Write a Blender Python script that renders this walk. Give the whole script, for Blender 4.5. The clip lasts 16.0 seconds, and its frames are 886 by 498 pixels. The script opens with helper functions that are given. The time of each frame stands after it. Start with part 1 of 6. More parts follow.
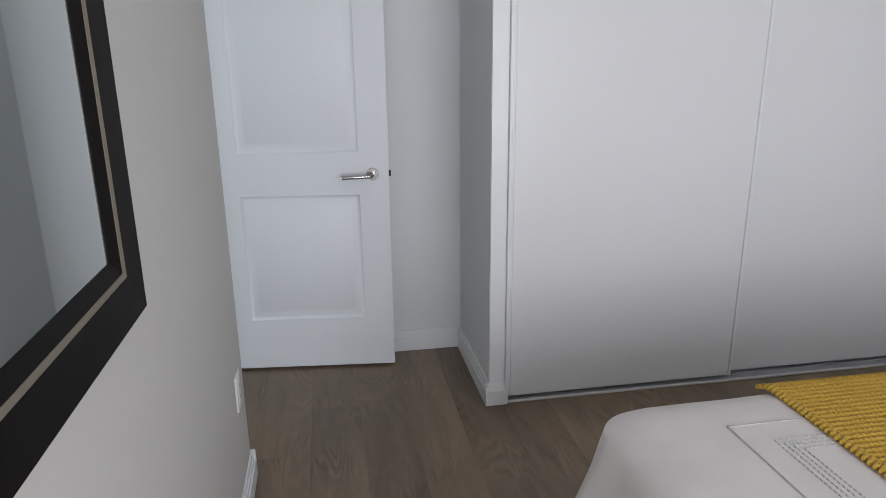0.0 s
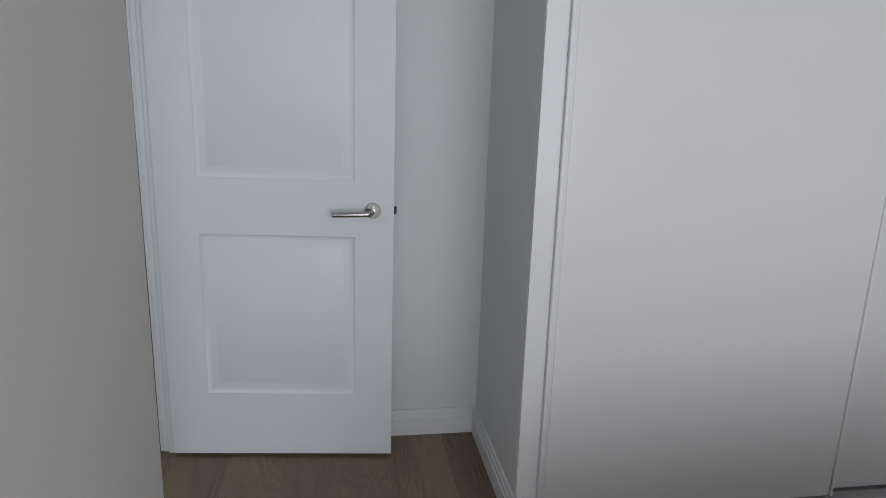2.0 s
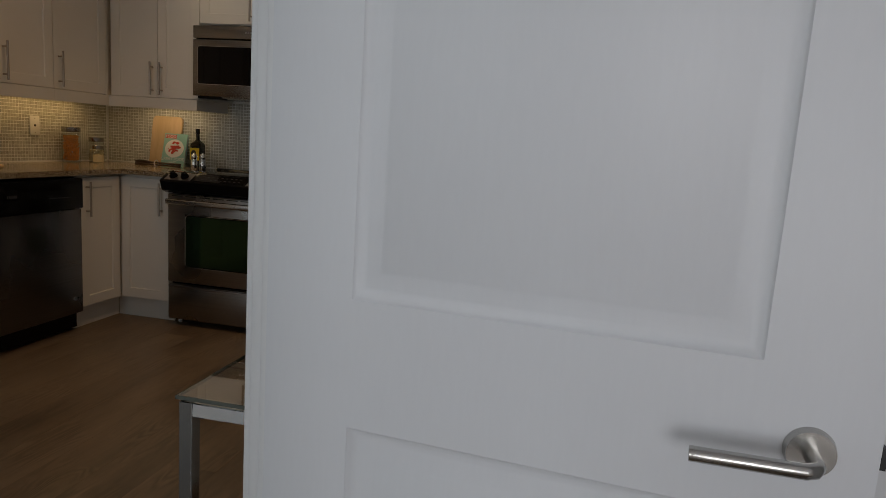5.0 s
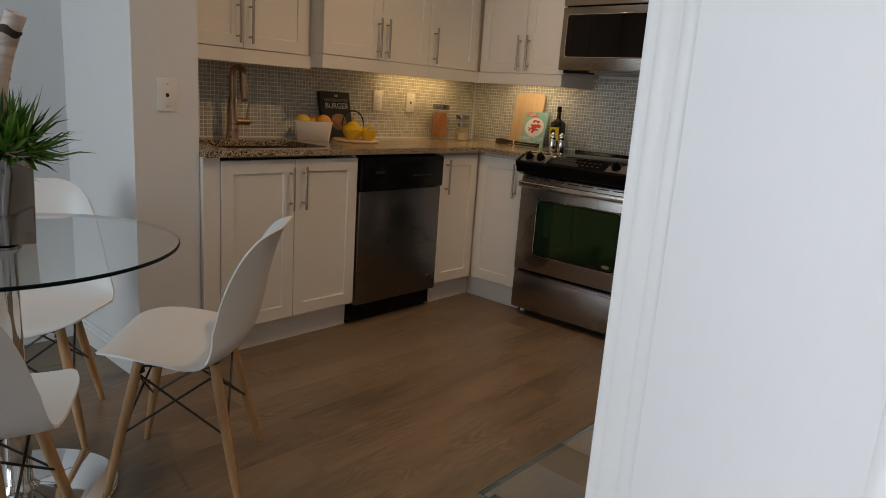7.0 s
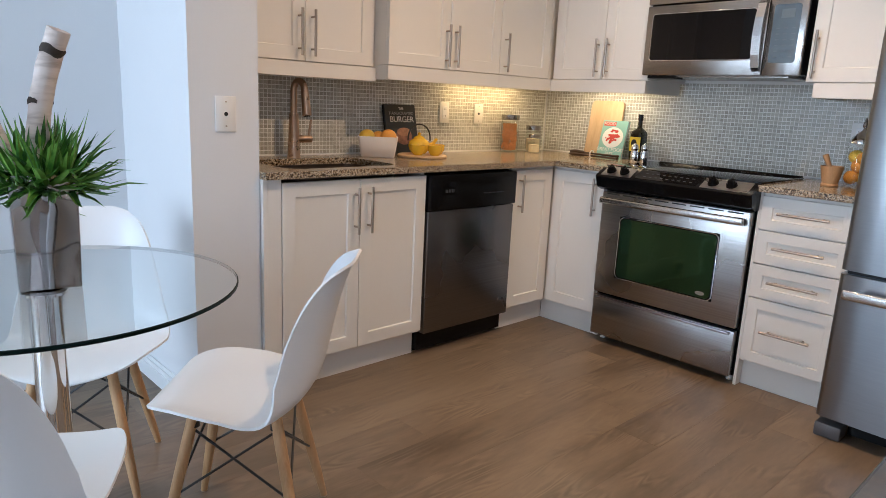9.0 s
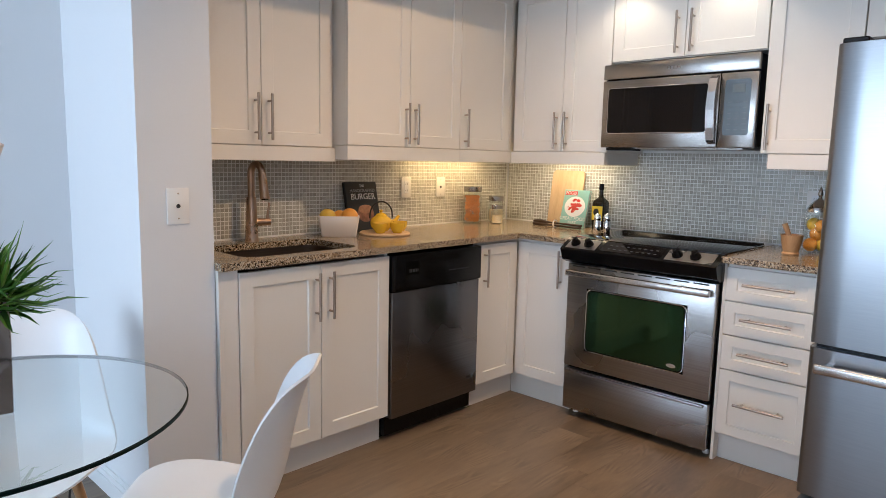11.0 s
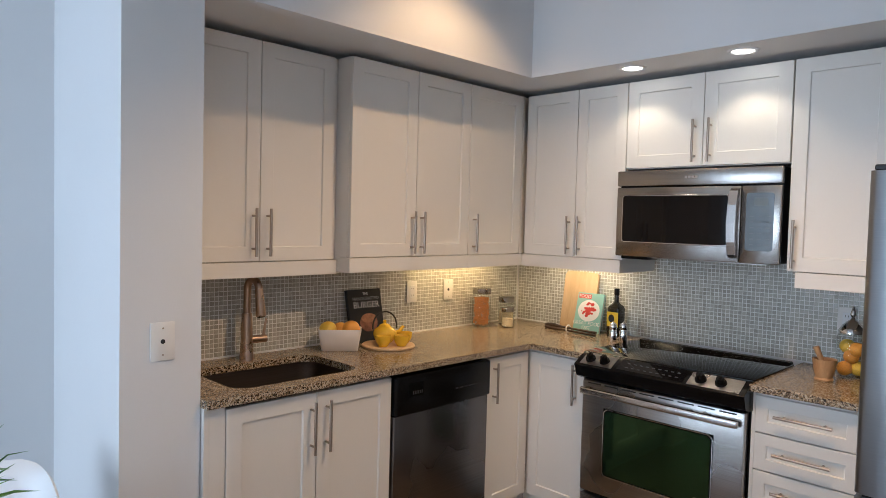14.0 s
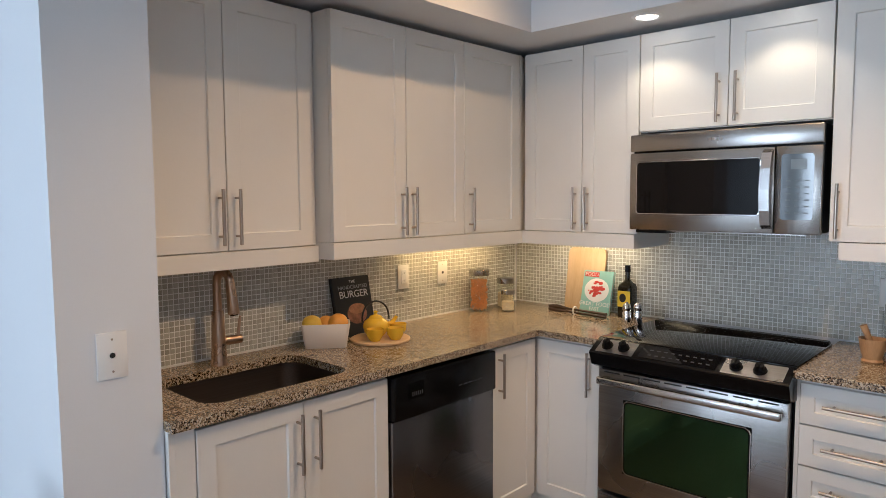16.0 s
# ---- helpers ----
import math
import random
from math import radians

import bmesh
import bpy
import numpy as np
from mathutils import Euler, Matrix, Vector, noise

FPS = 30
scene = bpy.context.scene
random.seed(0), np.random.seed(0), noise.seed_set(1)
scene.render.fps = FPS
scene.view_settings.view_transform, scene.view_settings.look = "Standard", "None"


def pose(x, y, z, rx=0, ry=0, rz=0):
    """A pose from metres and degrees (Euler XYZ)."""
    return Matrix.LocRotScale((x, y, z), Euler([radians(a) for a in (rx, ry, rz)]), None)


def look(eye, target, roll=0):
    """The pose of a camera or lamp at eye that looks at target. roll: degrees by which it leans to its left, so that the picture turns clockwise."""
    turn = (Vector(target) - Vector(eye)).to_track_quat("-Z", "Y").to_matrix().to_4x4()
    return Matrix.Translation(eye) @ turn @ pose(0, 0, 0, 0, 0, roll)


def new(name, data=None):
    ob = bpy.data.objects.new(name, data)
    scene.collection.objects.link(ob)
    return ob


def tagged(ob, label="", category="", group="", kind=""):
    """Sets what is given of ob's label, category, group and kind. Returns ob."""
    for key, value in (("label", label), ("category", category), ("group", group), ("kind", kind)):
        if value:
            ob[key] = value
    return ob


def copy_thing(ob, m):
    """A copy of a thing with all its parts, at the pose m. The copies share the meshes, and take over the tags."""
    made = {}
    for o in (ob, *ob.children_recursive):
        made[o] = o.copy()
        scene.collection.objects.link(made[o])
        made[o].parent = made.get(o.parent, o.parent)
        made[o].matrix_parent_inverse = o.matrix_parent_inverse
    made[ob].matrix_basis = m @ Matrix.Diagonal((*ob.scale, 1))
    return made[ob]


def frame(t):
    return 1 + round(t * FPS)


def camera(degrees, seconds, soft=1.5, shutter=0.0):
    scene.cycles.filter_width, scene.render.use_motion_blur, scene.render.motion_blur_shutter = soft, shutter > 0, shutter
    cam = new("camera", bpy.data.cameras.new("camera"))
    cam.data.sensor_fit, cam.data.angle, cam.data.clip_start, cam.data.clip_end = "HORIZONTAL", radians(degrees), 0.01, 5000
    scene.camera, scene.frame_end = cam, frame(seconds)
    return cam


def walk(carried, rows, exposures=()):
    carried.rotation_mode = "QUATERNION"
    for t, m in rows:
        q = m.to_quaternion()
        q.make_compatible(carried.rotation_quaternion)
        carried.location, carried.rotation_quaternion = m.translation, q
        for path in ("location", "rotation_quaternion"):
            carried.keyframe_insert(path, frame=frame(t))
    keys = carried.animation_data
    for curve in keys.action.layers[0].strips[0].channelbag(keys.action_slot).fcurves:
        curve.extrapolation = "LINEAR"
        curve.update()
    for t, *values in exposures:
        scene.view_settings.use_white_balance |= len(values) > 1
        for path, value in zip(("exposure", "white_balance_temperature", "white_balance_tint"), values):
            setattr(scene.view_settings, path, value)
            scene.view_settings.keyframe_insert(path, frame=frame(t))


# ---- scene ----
cam = camera(67.0, 16.0, 0.85)

PATH = [
    (0, (3.406, -6.174, 1.369), (3.731, -4.282, 0.808), -0.6),
    (1, (3.427, -5.92, 1.311), (3.856, -4.036, 0.795), 0.0),
    (1.5, (3.469, -5.728, 1.319), (3.829, -3.831, 0.798), 0.9),
    (2, (3.478, -5.505, 1.293), (3.788, -3.592, 0.812), 1.8),
    (2.4, (3.533, -5.342, 1.279), (3.763, -3.407, 0.825), 2.2),
    (3, (3.547, -5.045, 1.241), (3.664, -3.083, 0.869), 2.6),
    (5.3, (3.319, -4.042, 1.191), (2.674, -2.174, 0.884), 4.0),
    (5.5, (3.319, -3.988, 1.196), (2.494, -2.195, 0.871), 4.1),
    (6, (3.251, -3.849, 1.187), (2.118, -2.247, 0.804), 4.2),
    (6.5, (3.17, -3.766, 1.19), (1.921, -2.261, 0.77), 4.2),
    (7, (3.075, -3.696, 1.182), (1.781, -2.237, 0.74), 4.0),
    (7.5, (2.997, -3.659, 1.174), (1.67, -2.239, 0.699), 3.9),
    (8, (2.906, -3.613, 1.179), (1.525, -2.252, 0.689), 3.2),
    (8.5, (2.854, -3.585, 1.187), (1.449, -2.242, 0.717), 2.9),
    (9, (2.825, -3.561, 1.198), (1.41, -2.215, 0.766), 2.7),
    (9.5, (2.796, -3.548, 1.218), (1.387, -2.182, 0.831), 2.3),
    (10, (2.787, -3.53, 1.242), (1.388, -2.138, 0.916), 1.8),
    (12.5, (2.714, -3.437, 1.401), (1.36, -1.98, 1.188), 1.4),
    (13, (2.699, -3.407, 1.447), (1.328, -1.96, 1.288), 1.5),
    (13.5, (2.681, -3.373, 1.482), (1.282, -1.948, 1.372), 1.5),
    (14, (2.652, -3.35, 1.519), (1.243, -1.934, 1.435), 1.5),
    (14.5, (2.605, -3.323, 1.552), (1.2, -1.902, 1.471), 1.5),
    (15, (2.519, -3.282, 1.569), (1.121, -1.854, 1.482), 1.4),
    (15.5, (2.444, -3.223, 1.558), (1.057, -1.786, 1.452), 0.8),
    (16, (2.345, -3.148, 1.523), (0.987, -1.689, 1.365), -0.3),
]

# light level of the clip's camera, in stops
EXPOSURES = [(0, -1.60, 6350, 10), (1, -1.76, 6350, 10), (2, -1.83, 6350, 10), (3, -1.92, 6400, 10), (5.3, -2.13, 6600, 11), (5.6, -2.0, 6600, 11), (6.0, -1.78, 6500, 11),
             (6.6, -1.38, 6500, 11), (7, -1.03, 6500, 11), (7.5, -0.55, 6250, 11), (8, -0.07, 5750, 11), (9, 0.15, 5400, 11), (12.5, 0.07, 5400, 11), (14.5, -0.12, 5450, 11), (16, -0.1, 5450, 11)]
walk(cam, [(t, look(eye, target, roll)) for t, eye, target, roll in PATH], EXPOSURES)

# ---- world and lights ----
world = bpy.data.worlds.new("sky")
scene.world = world
world.use_nodes = True
wn = world.node_tree.nodes
sky = wn.new("ShaderNodeTexSky")
sky.sky_type = "NISHITA"
sky.sun_disc = False
sky.sun_elevation, sky.sun_rotation = radians(40), radians(150)
wn["Background"].inputs[1].default_value = 0.12
world.node_tree.links.new(sky.outputs[0], wn["Background"].inputs[0])


def lamp(name, kind, m, watts, color=(1, 1, 1), size=0.1, size_y=None, spot=None, blend=0.5):
    data = bpy.data.lights.new(name, kind)
    data.energy, data.color = watts, color
    if kind == "AREA":
        data.size = size
        if size_y:
            data.shape, data.size_y = "RECTANGLE", size_y
    elif kind == "SPOT":
        data.shadow_soft_size, data.spot_size, data.spot_blend = size, radians(spot), blend
    elif kind == "SUN":
        data.angle = size
    else:
        data.shadow_soft_size = size
    ob = new(name, data)
    ob.matrix_basis = m
    return ob


WARM = (1.0, 0.76, 0.48)
DAY = (0.84, 0.94, 1.0)
lamp("sun", "SUN", look((0, -20, 16), (0, 0, 0)), 1.0, (1, 0.95, 0.88), radians(12))
# daylight in the two window openings
lamp("window_light_living", "AREA", look((0.95, -6.42, 1.35), (0.95, 0, 1.0)), 76, DAY, 1.75, 1.9)
lamp("window_light_bedroom", "AREA", look((4.4, -7.72, 1.15), (4.6, 0, 2.1)), 190, (0.95, 0.96, 1.0), 1.9, 1.6)
# recessed spots: two in the dropped bulkhead, two in the kitchen ceiling
SPOTS = [(1.06, -0.545, 2.235), (1.556, -0.545, 2.235)]
CEILING_SPOTS = [(1.0, -1.33, 2.69), (1.93, -1.54, 2.69)]
for p in SPOTS:
    lamp("spot_light", "SPOT", look(p, (p[0], p[1], 0)), 7, WARM, 0.03, spot=110, blend=0.5)
for p, aim, watts, warm in zip(CEILING_SPOTS, ((0.55, -1.33, 0.6), (1.65, -1.7, 0)), (31, 112), ((1, 0.58, 0.25), (1, 0.60, 0.28))):
    lamp("spot_light", "SPOT", look(p, aim), watts, warm, 0.03, spot=125, blend=0.6)
# strips under the wall cabinets
lamp("cabinet_light_sink", "AREA", pose(0.12, -0.62, 1.325), 2.3, (1, 0.62, 0.24), 0.05, 0.6)
lamp("cabinet_light_range", "AREA", pose(0.56, -0.14, 1.325), 1.7, (1, 0.72, 0.38), 0.4, 0.05)


# ---- building helpers ----
def box(bm, x0, x1, y0, y1, z0, z1, bevel=0.0, seg=1):
    vs = [bm.verts.new((x, y, z)) for x in (x0, x1) for y in (y0, y1) for z in (z0, z1)]
    fs = [bm.faces.new([vs[i] for i in q]) for q in
          ((0, 1, 3, 2), (4, 6, 7, 5), (0, 4, 5, 1), (2, 3, 7, 6), (0, 2, 6, 4), (1, 5, 7, 3))]
    if bevel:
        edges = list({e for f in fs for e in f.edges})
        bmesh.ops.bevel(bm, geom=edges, offset=bevel, segments=seg, profile=0.5, affect="EDGES")
    return bm


def abox(*a, **k):
    return box(bmesh.new(), *a, **k)


def rod(bm, p0, p1, r0, r1=None, seg=16, cap=True):
    """A round bar from p0 to p1."""
    r1 = r0 if r1 is None else r1
    p0, p1 = Vector(p0), Vector(p1)
    q = (p1 - p0).to_track_quat("Z", "Y")
    rings = []
    for p, r in ((p0, r0), (p1, r1)):
        rings.append([bm.verts.new(p + q @ Vector((r * math.cos(a), r * math.sin(a), 0)))
                      for a in (2 * math.pi * i / seg for i in range(seg))])
    for i in range(seg):
        f = bm.faces.new((rings[0][i], rings[0][(i + 1) % seg], rings[1][(i + 1) % seg], rings[1][i]))
        f.smooth = True
    if cap:
        bm.faces.new(rings[0][::-1])
        bm.faces.new(rings[1])
    return bm


def arod(*a, **k):
    return rod(bmesh.new(), *a, **k)


def lathe(bm, profile, x=0, y=0, z=0, seg=32):
    """A turned body from (radius, height) pairs."""
    rings = []
    for r, h in profile:
        if r < 1e-5:
            rings.append([bm.verts.new((x, y, z + h))])
        else:
            rings.append([bm.verts.new((x + r * math.cos(2 * math.pi * i / seg), y + r * math.sin(2 * math.pi * i / seg), z + h))
                          for i in range(seg)])
    for a, b in zip(rings, rings[1:]):
        for i in range(seg):
            j = (i + 1) % seg
            q = [a[0]] if len(a) == 1 else [a[i], a[j]]
            q += [b[0]] if len(b) == 1 else [b[j], b[i]]
            if len(q) > 2:
                bm.faces.new(q).smooth = True
    return bm


def alathe(*a, **k):
    return lathe(bmesh.new(), *a, **k)


def tube(bm, pts, r, seg=12):
    """A round tube along a line of points; r is one radius or one for each."""
    pts = [Vector(p) for p in pts]
    rs = r if isinstance(r, (list, tuple)) else [r] * len(pts)
    rings, up = [], None
    for i, p in enumerate(pts):
        d = (pts[min(i + 1, len(pts) - 1)] - pts[max(i - 1, 0)]).normalized()
        if up is None:
            up = d.orthogonal().normalized()
        up = (up - d * up.dot(d)).normalized()
        side = d.cross(up)
        rings.append([bm.verts.new(p + rs[i] * (math.cos(a) * up + math.sin(a) * side))
                      for a in (2 * math.pi * k / seg for k in range(seg))])
    for a, b in zip(rings, rings[1:]):
        for k in range(seg):
            bm.faces.new((a[k], a[(k + 1) % seg], b[(k + 1) % seg], b[k])).smooth = True
    bm.faces.new(rings[0][::-1])
    bm.faces.new(rings[-1])
    return bm


def mesh_of(name, bm, material):
    bmesh.ops.recalc_face_normals(bm, faces=bm.faces)
    me = bpy.data.meshes.new(name)
    bm.to_mesh(me)
    bm.free()
    me.set_sharp_from_angle(angle=radians(38))
    for m in (material if isinstance(material, (list, tuple)) else [material]):
        me.materials.append(m)
    return me


def part(name, bm, material, parent, label=""):
    """One mesh object under a thing or a part, its vertices given in world metres."""
    ob = new(name, mesh_of(name, bm, material))
    ob.parent = parent
    inv = Matrix.Identity(4)
    p = parent
    chain = []
    while p is not None:
        chain.append(p.matrix_basis if p.type == "EMPTY" else Matrix.Identity(4))
        p = p.parent
    for m in chain:
        inv = inv @ m
    if parent.type == "EMPTY":
        ob.matrix_parent_inverse = inv.inverted()
    if label:
        tagged(ob, label)
    return ob


def thing(name, label, category, at=(0, 0, 0), group=""):
    ob = new(name)
    ob.empty_display_size = 0.1
    ob.matrix_basis = pose(*at)
    return tagged(ob, label, category, group)


def solid(name, bm, material, label, category, group="", kind=""):
    """A thing that is one mesh."""
    return tagged(new(name, mesh_of(name, bm, material)), label, category, group, kind)


# ---- materials ----
class Nodes:
    def __init__(self, name):
        self.mat = bpy.data.materials.new(name)
        self.mat.use_nodes = True
        self.tree = self.mat.node_tree
        self.bsdf = self.tree.nodes["Principled BSDF"]

    def add(self, kind, **inputs):
        n = self.tree.nodes.new(kind)
        for k, v in inputs.items():
            n.inputs[k.replace("_", " ")].default_value = v
        return n

    def link(self, a, b):
        self.tree.links.new(a, b)

    def coords(self, scale=(1, 1, 1), rot=(0, 0, 0)):
        c = self.add("ShaderNodeTexCoord")
        m = self.add("ShaderNodeMapping")
        m.inputs["Scale"].default_value = scale
        m.inputs["Rotation"].default_value = rot
        self.link(c.outputs["Object"], m.inputs["Vector"])
        return m.outputs["Vector"]

    def ramp(self, fac, stops):
        r = self.add("ShaderNodeValToRGB")
        e = r.color_ramp.elements
        while len(e) < len(stops):
            e.new(0.5)
        for el, (p, c) in zip(e, stops):
            el.position, el.color = p, (*c, 1)
        self.link(fac, r.inputs["Fac"])
        return r.outputs["Color"]

    def noise(self, vec, scale, detail=4, rough=0.55, dist=0.0):
        n = self.add("ShaderNodeTexNoise", Scale=scale, Detail=detail, Roughness=rough, Distortion=dist)
        self.link(vec, n.inputs["Vector"])
        return n.outputs["Fac"]

    def bump(self, height, strength=0.2, distance=0.002):
        b = self.add("ShaderNodeBump", Strength=strength, Distance=distance)
        self.link(height, b.inputs["Height"])
        self.link(b.outputs["Normal"], self.bsdf.inputs["Normal"])

    def set(self, **k):
        for key, v in k.items():
            self.bsdf.inputs[key.replace("_", " ")].default_value = v
        return self


def shade(c, f):
    return tuple(min(1, x * f) for x in c)


def surface(name, color, rough=0.5, metal=0.0, vary=0.06, scale=3.0, grain=180.0, bump=0.08, stretch=(1, 1, 1), rvary=0.08, **extra):
    """A plain surface with broad and fine variation in colour, gloss and relief."""
    n = Nodes(name)
    v = n.coords(stretch)
    broad, fine = n.noise(v, scale, 5), n.noise(v, grain, 3)
    mix = n.add("ShaderNodeMath")
    mix.operation = "MULTIPLY_ADD"
    mix.inputs[1].default_value = 0.35
    n.link(fine, mix.inputs[0])
    n.link(broad, mix.inputs[2])
    n.link(n.ramp(mix.outputs[0], [(0.35, shade(color, 1 - vary)), (0.95, shade(color, 1 + vary))]), n.bsdf.inputs["Base Color"])
    mr = n.add("ShaderNodeMapRange")
    mr.inputs["To Min"].default_value, mr.inputs["To Max"].default_value = max(0.02, rough - rvary), min(1, rough + rvary)
    n.link(broad, mr.inputs["Value"])
    n.link(mr.outputs[0], n.bsdf.inputs["Roughness"])
    n.set(Metallic=metal, **extra)
    if bump:
        n.bump(fine, bump)
    return n.mat


M_WALL = surface("wall_paint", (0.74, 0.75, 0.76), 0.7, vary=0.03, scale=1.2, grain=220, bump=0.06)
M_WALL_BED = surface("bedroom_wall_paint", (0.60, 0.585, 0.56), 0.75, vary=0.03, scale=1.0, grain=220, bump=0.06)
M_CEIL = surface("ceiling_paint", (0.80, 0.80, 0.80), 0.85, vary=0.02, grain=120, bump=0.15)
M_TRIM = surface("trim_paint", (0.80, 0.81, 0.82), 0.35, vary=0.03, scale=2, grain=90, bump=0.03)
M_DOOR = surface("door_paint", (0.76, 0.78, 0.81), 0.42, vary=0.03, scale=1.5, grain=140, bump=0.04, stretch=(1, 1, 0.15))
M_CLOSET = surface("closet_panel_white", (0.78, 0.78, 0.79), 0.38, vary=0.02, scale=0.8, grain=150, bump=0.02)
M_CAB = surface("cabinet_white", (0.79, 0.765, 0.715), 0.38, vary=0.025, scale=2.2, grain=160, bump=0.03)
M_CABIN = surface("cabinet_inside", (0.55, 0.54, 0.51), 0.6)
# nickel in the kitchen: warm lamplight is put into its brownish colour
M_NICKEL = surface("brushed_nickel_warm_lit", (0.44, 0.375, 0.315), 0.3, 1.0, vary=0.08, scale=6, grain=300, bump=0.05, stretch=(1, 1, 0.1))
M_SATIN = surface("satin_nickel", (0.46, 0.45, 0.43), 0.25, 1.0, vary=0.05, scale=6, grain=300, bump=0.03)
# faucet nickel, its coppery tone painting the warm lamplight it reflects
M_FAUCET = surface("satin_nickel_warm_reflection", (0.42, 0.295, 0.21), 0.28, 1.0, vary=0.05, scale=6, grain=300, bump=0.03)
M_CHROME = surface("chrome", (0.82, 0.82, 0.83), 0.06, 1.0, vary=0.03, bump=0.0, rvary=0.03)
M_BLACK = surface("black_plastic", (0.005, 0.005, 0.0055), 0.22, vary=0.2, bump=0.01, Specular_IOR_Level=0.16)
M_BLACKGLASS = surface("black_glass", (0.005, 0.005, 0.006), 0.035, vary=0.2, bump=0.0, rvary=0.01, Specular_IOR_Level=0.25)
M_BLACKMETAL = surface("black_wire", (0.015, 0.015, 0.016), 0.4, vary=0.2)
M_PLASTIC = surface("white_plastic", (0.80, 0.81, 0.82), 0.32, vary=0.015, bump=0.02)
M_PLATE = surface("plate_plastic", (0.82, 0.81, 0.78), 0.35, vary=0.02, bump=0.0)
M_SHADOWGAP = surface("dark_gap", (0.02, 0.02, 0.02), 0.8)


def steel(name, color, rough, axis, relief=0.10, grain=0.10):
    n = Nodes(name)
    st = [260.0, 260.0, 260.0]
    st[axis] = 1.5
    v = n.coords(tuple(st))
    f = n.noise(v, 1.0, 3)
    b = n.noise(n.coords((1, 1, 1)), 2.0, 3)
    n.link(n.ramp(f, [(0.3, shade(color, 1 - grain)), (0.7, shade(color, 1 + grain))]), n.bsdf.inputs["Base Color"])
    mr = n.add("ShaderNodeMapRange")
    mr.inputs["To Min"].default_value, mr.inputs["To Max"].default_value = rough - 0.02, rough + 0.03
    n.link(b, mr.inputs["Value"])
    n.link(mr.outputs[0], n.bsdf.inputs["Roughness"])
    n.set(Metallic=1.0)
    n.bump(f, relief, 0.0006)
    return n.mat


M_STEEL = steel("stainless_brushed", (0.37, 0.355, 0.34), 0.27, 0)
# fridge steel: slight blue in the colour stands for the window's reflection
M_STEEL_LIGHT = steel("stainless_window_tint", (0.30, 0.315, 0.335), 0.29, 0, 0.015, 0.03)
M_STEEL_MICRO = steel("stainless_smoky", (0.36, 0.34, 0.32), 0.25, 0, 0.04, 0.06)
M_STEEL_DARK = steel("stainless_dark", (0.18, 0.17, 0.168), 0.27, 1, 0.06)
M_STEEL_BRIGHT = steel("stainless_handle", (0.60, 0.59, 0.58), 0.24, 0, 0.04)
# basin steel: the shade inside the sink is put into this dark colour
M_SINK_SHADED = steel("stainless_sink_shaded", (0.13, 0.105, 0.09), 0.42, 1)


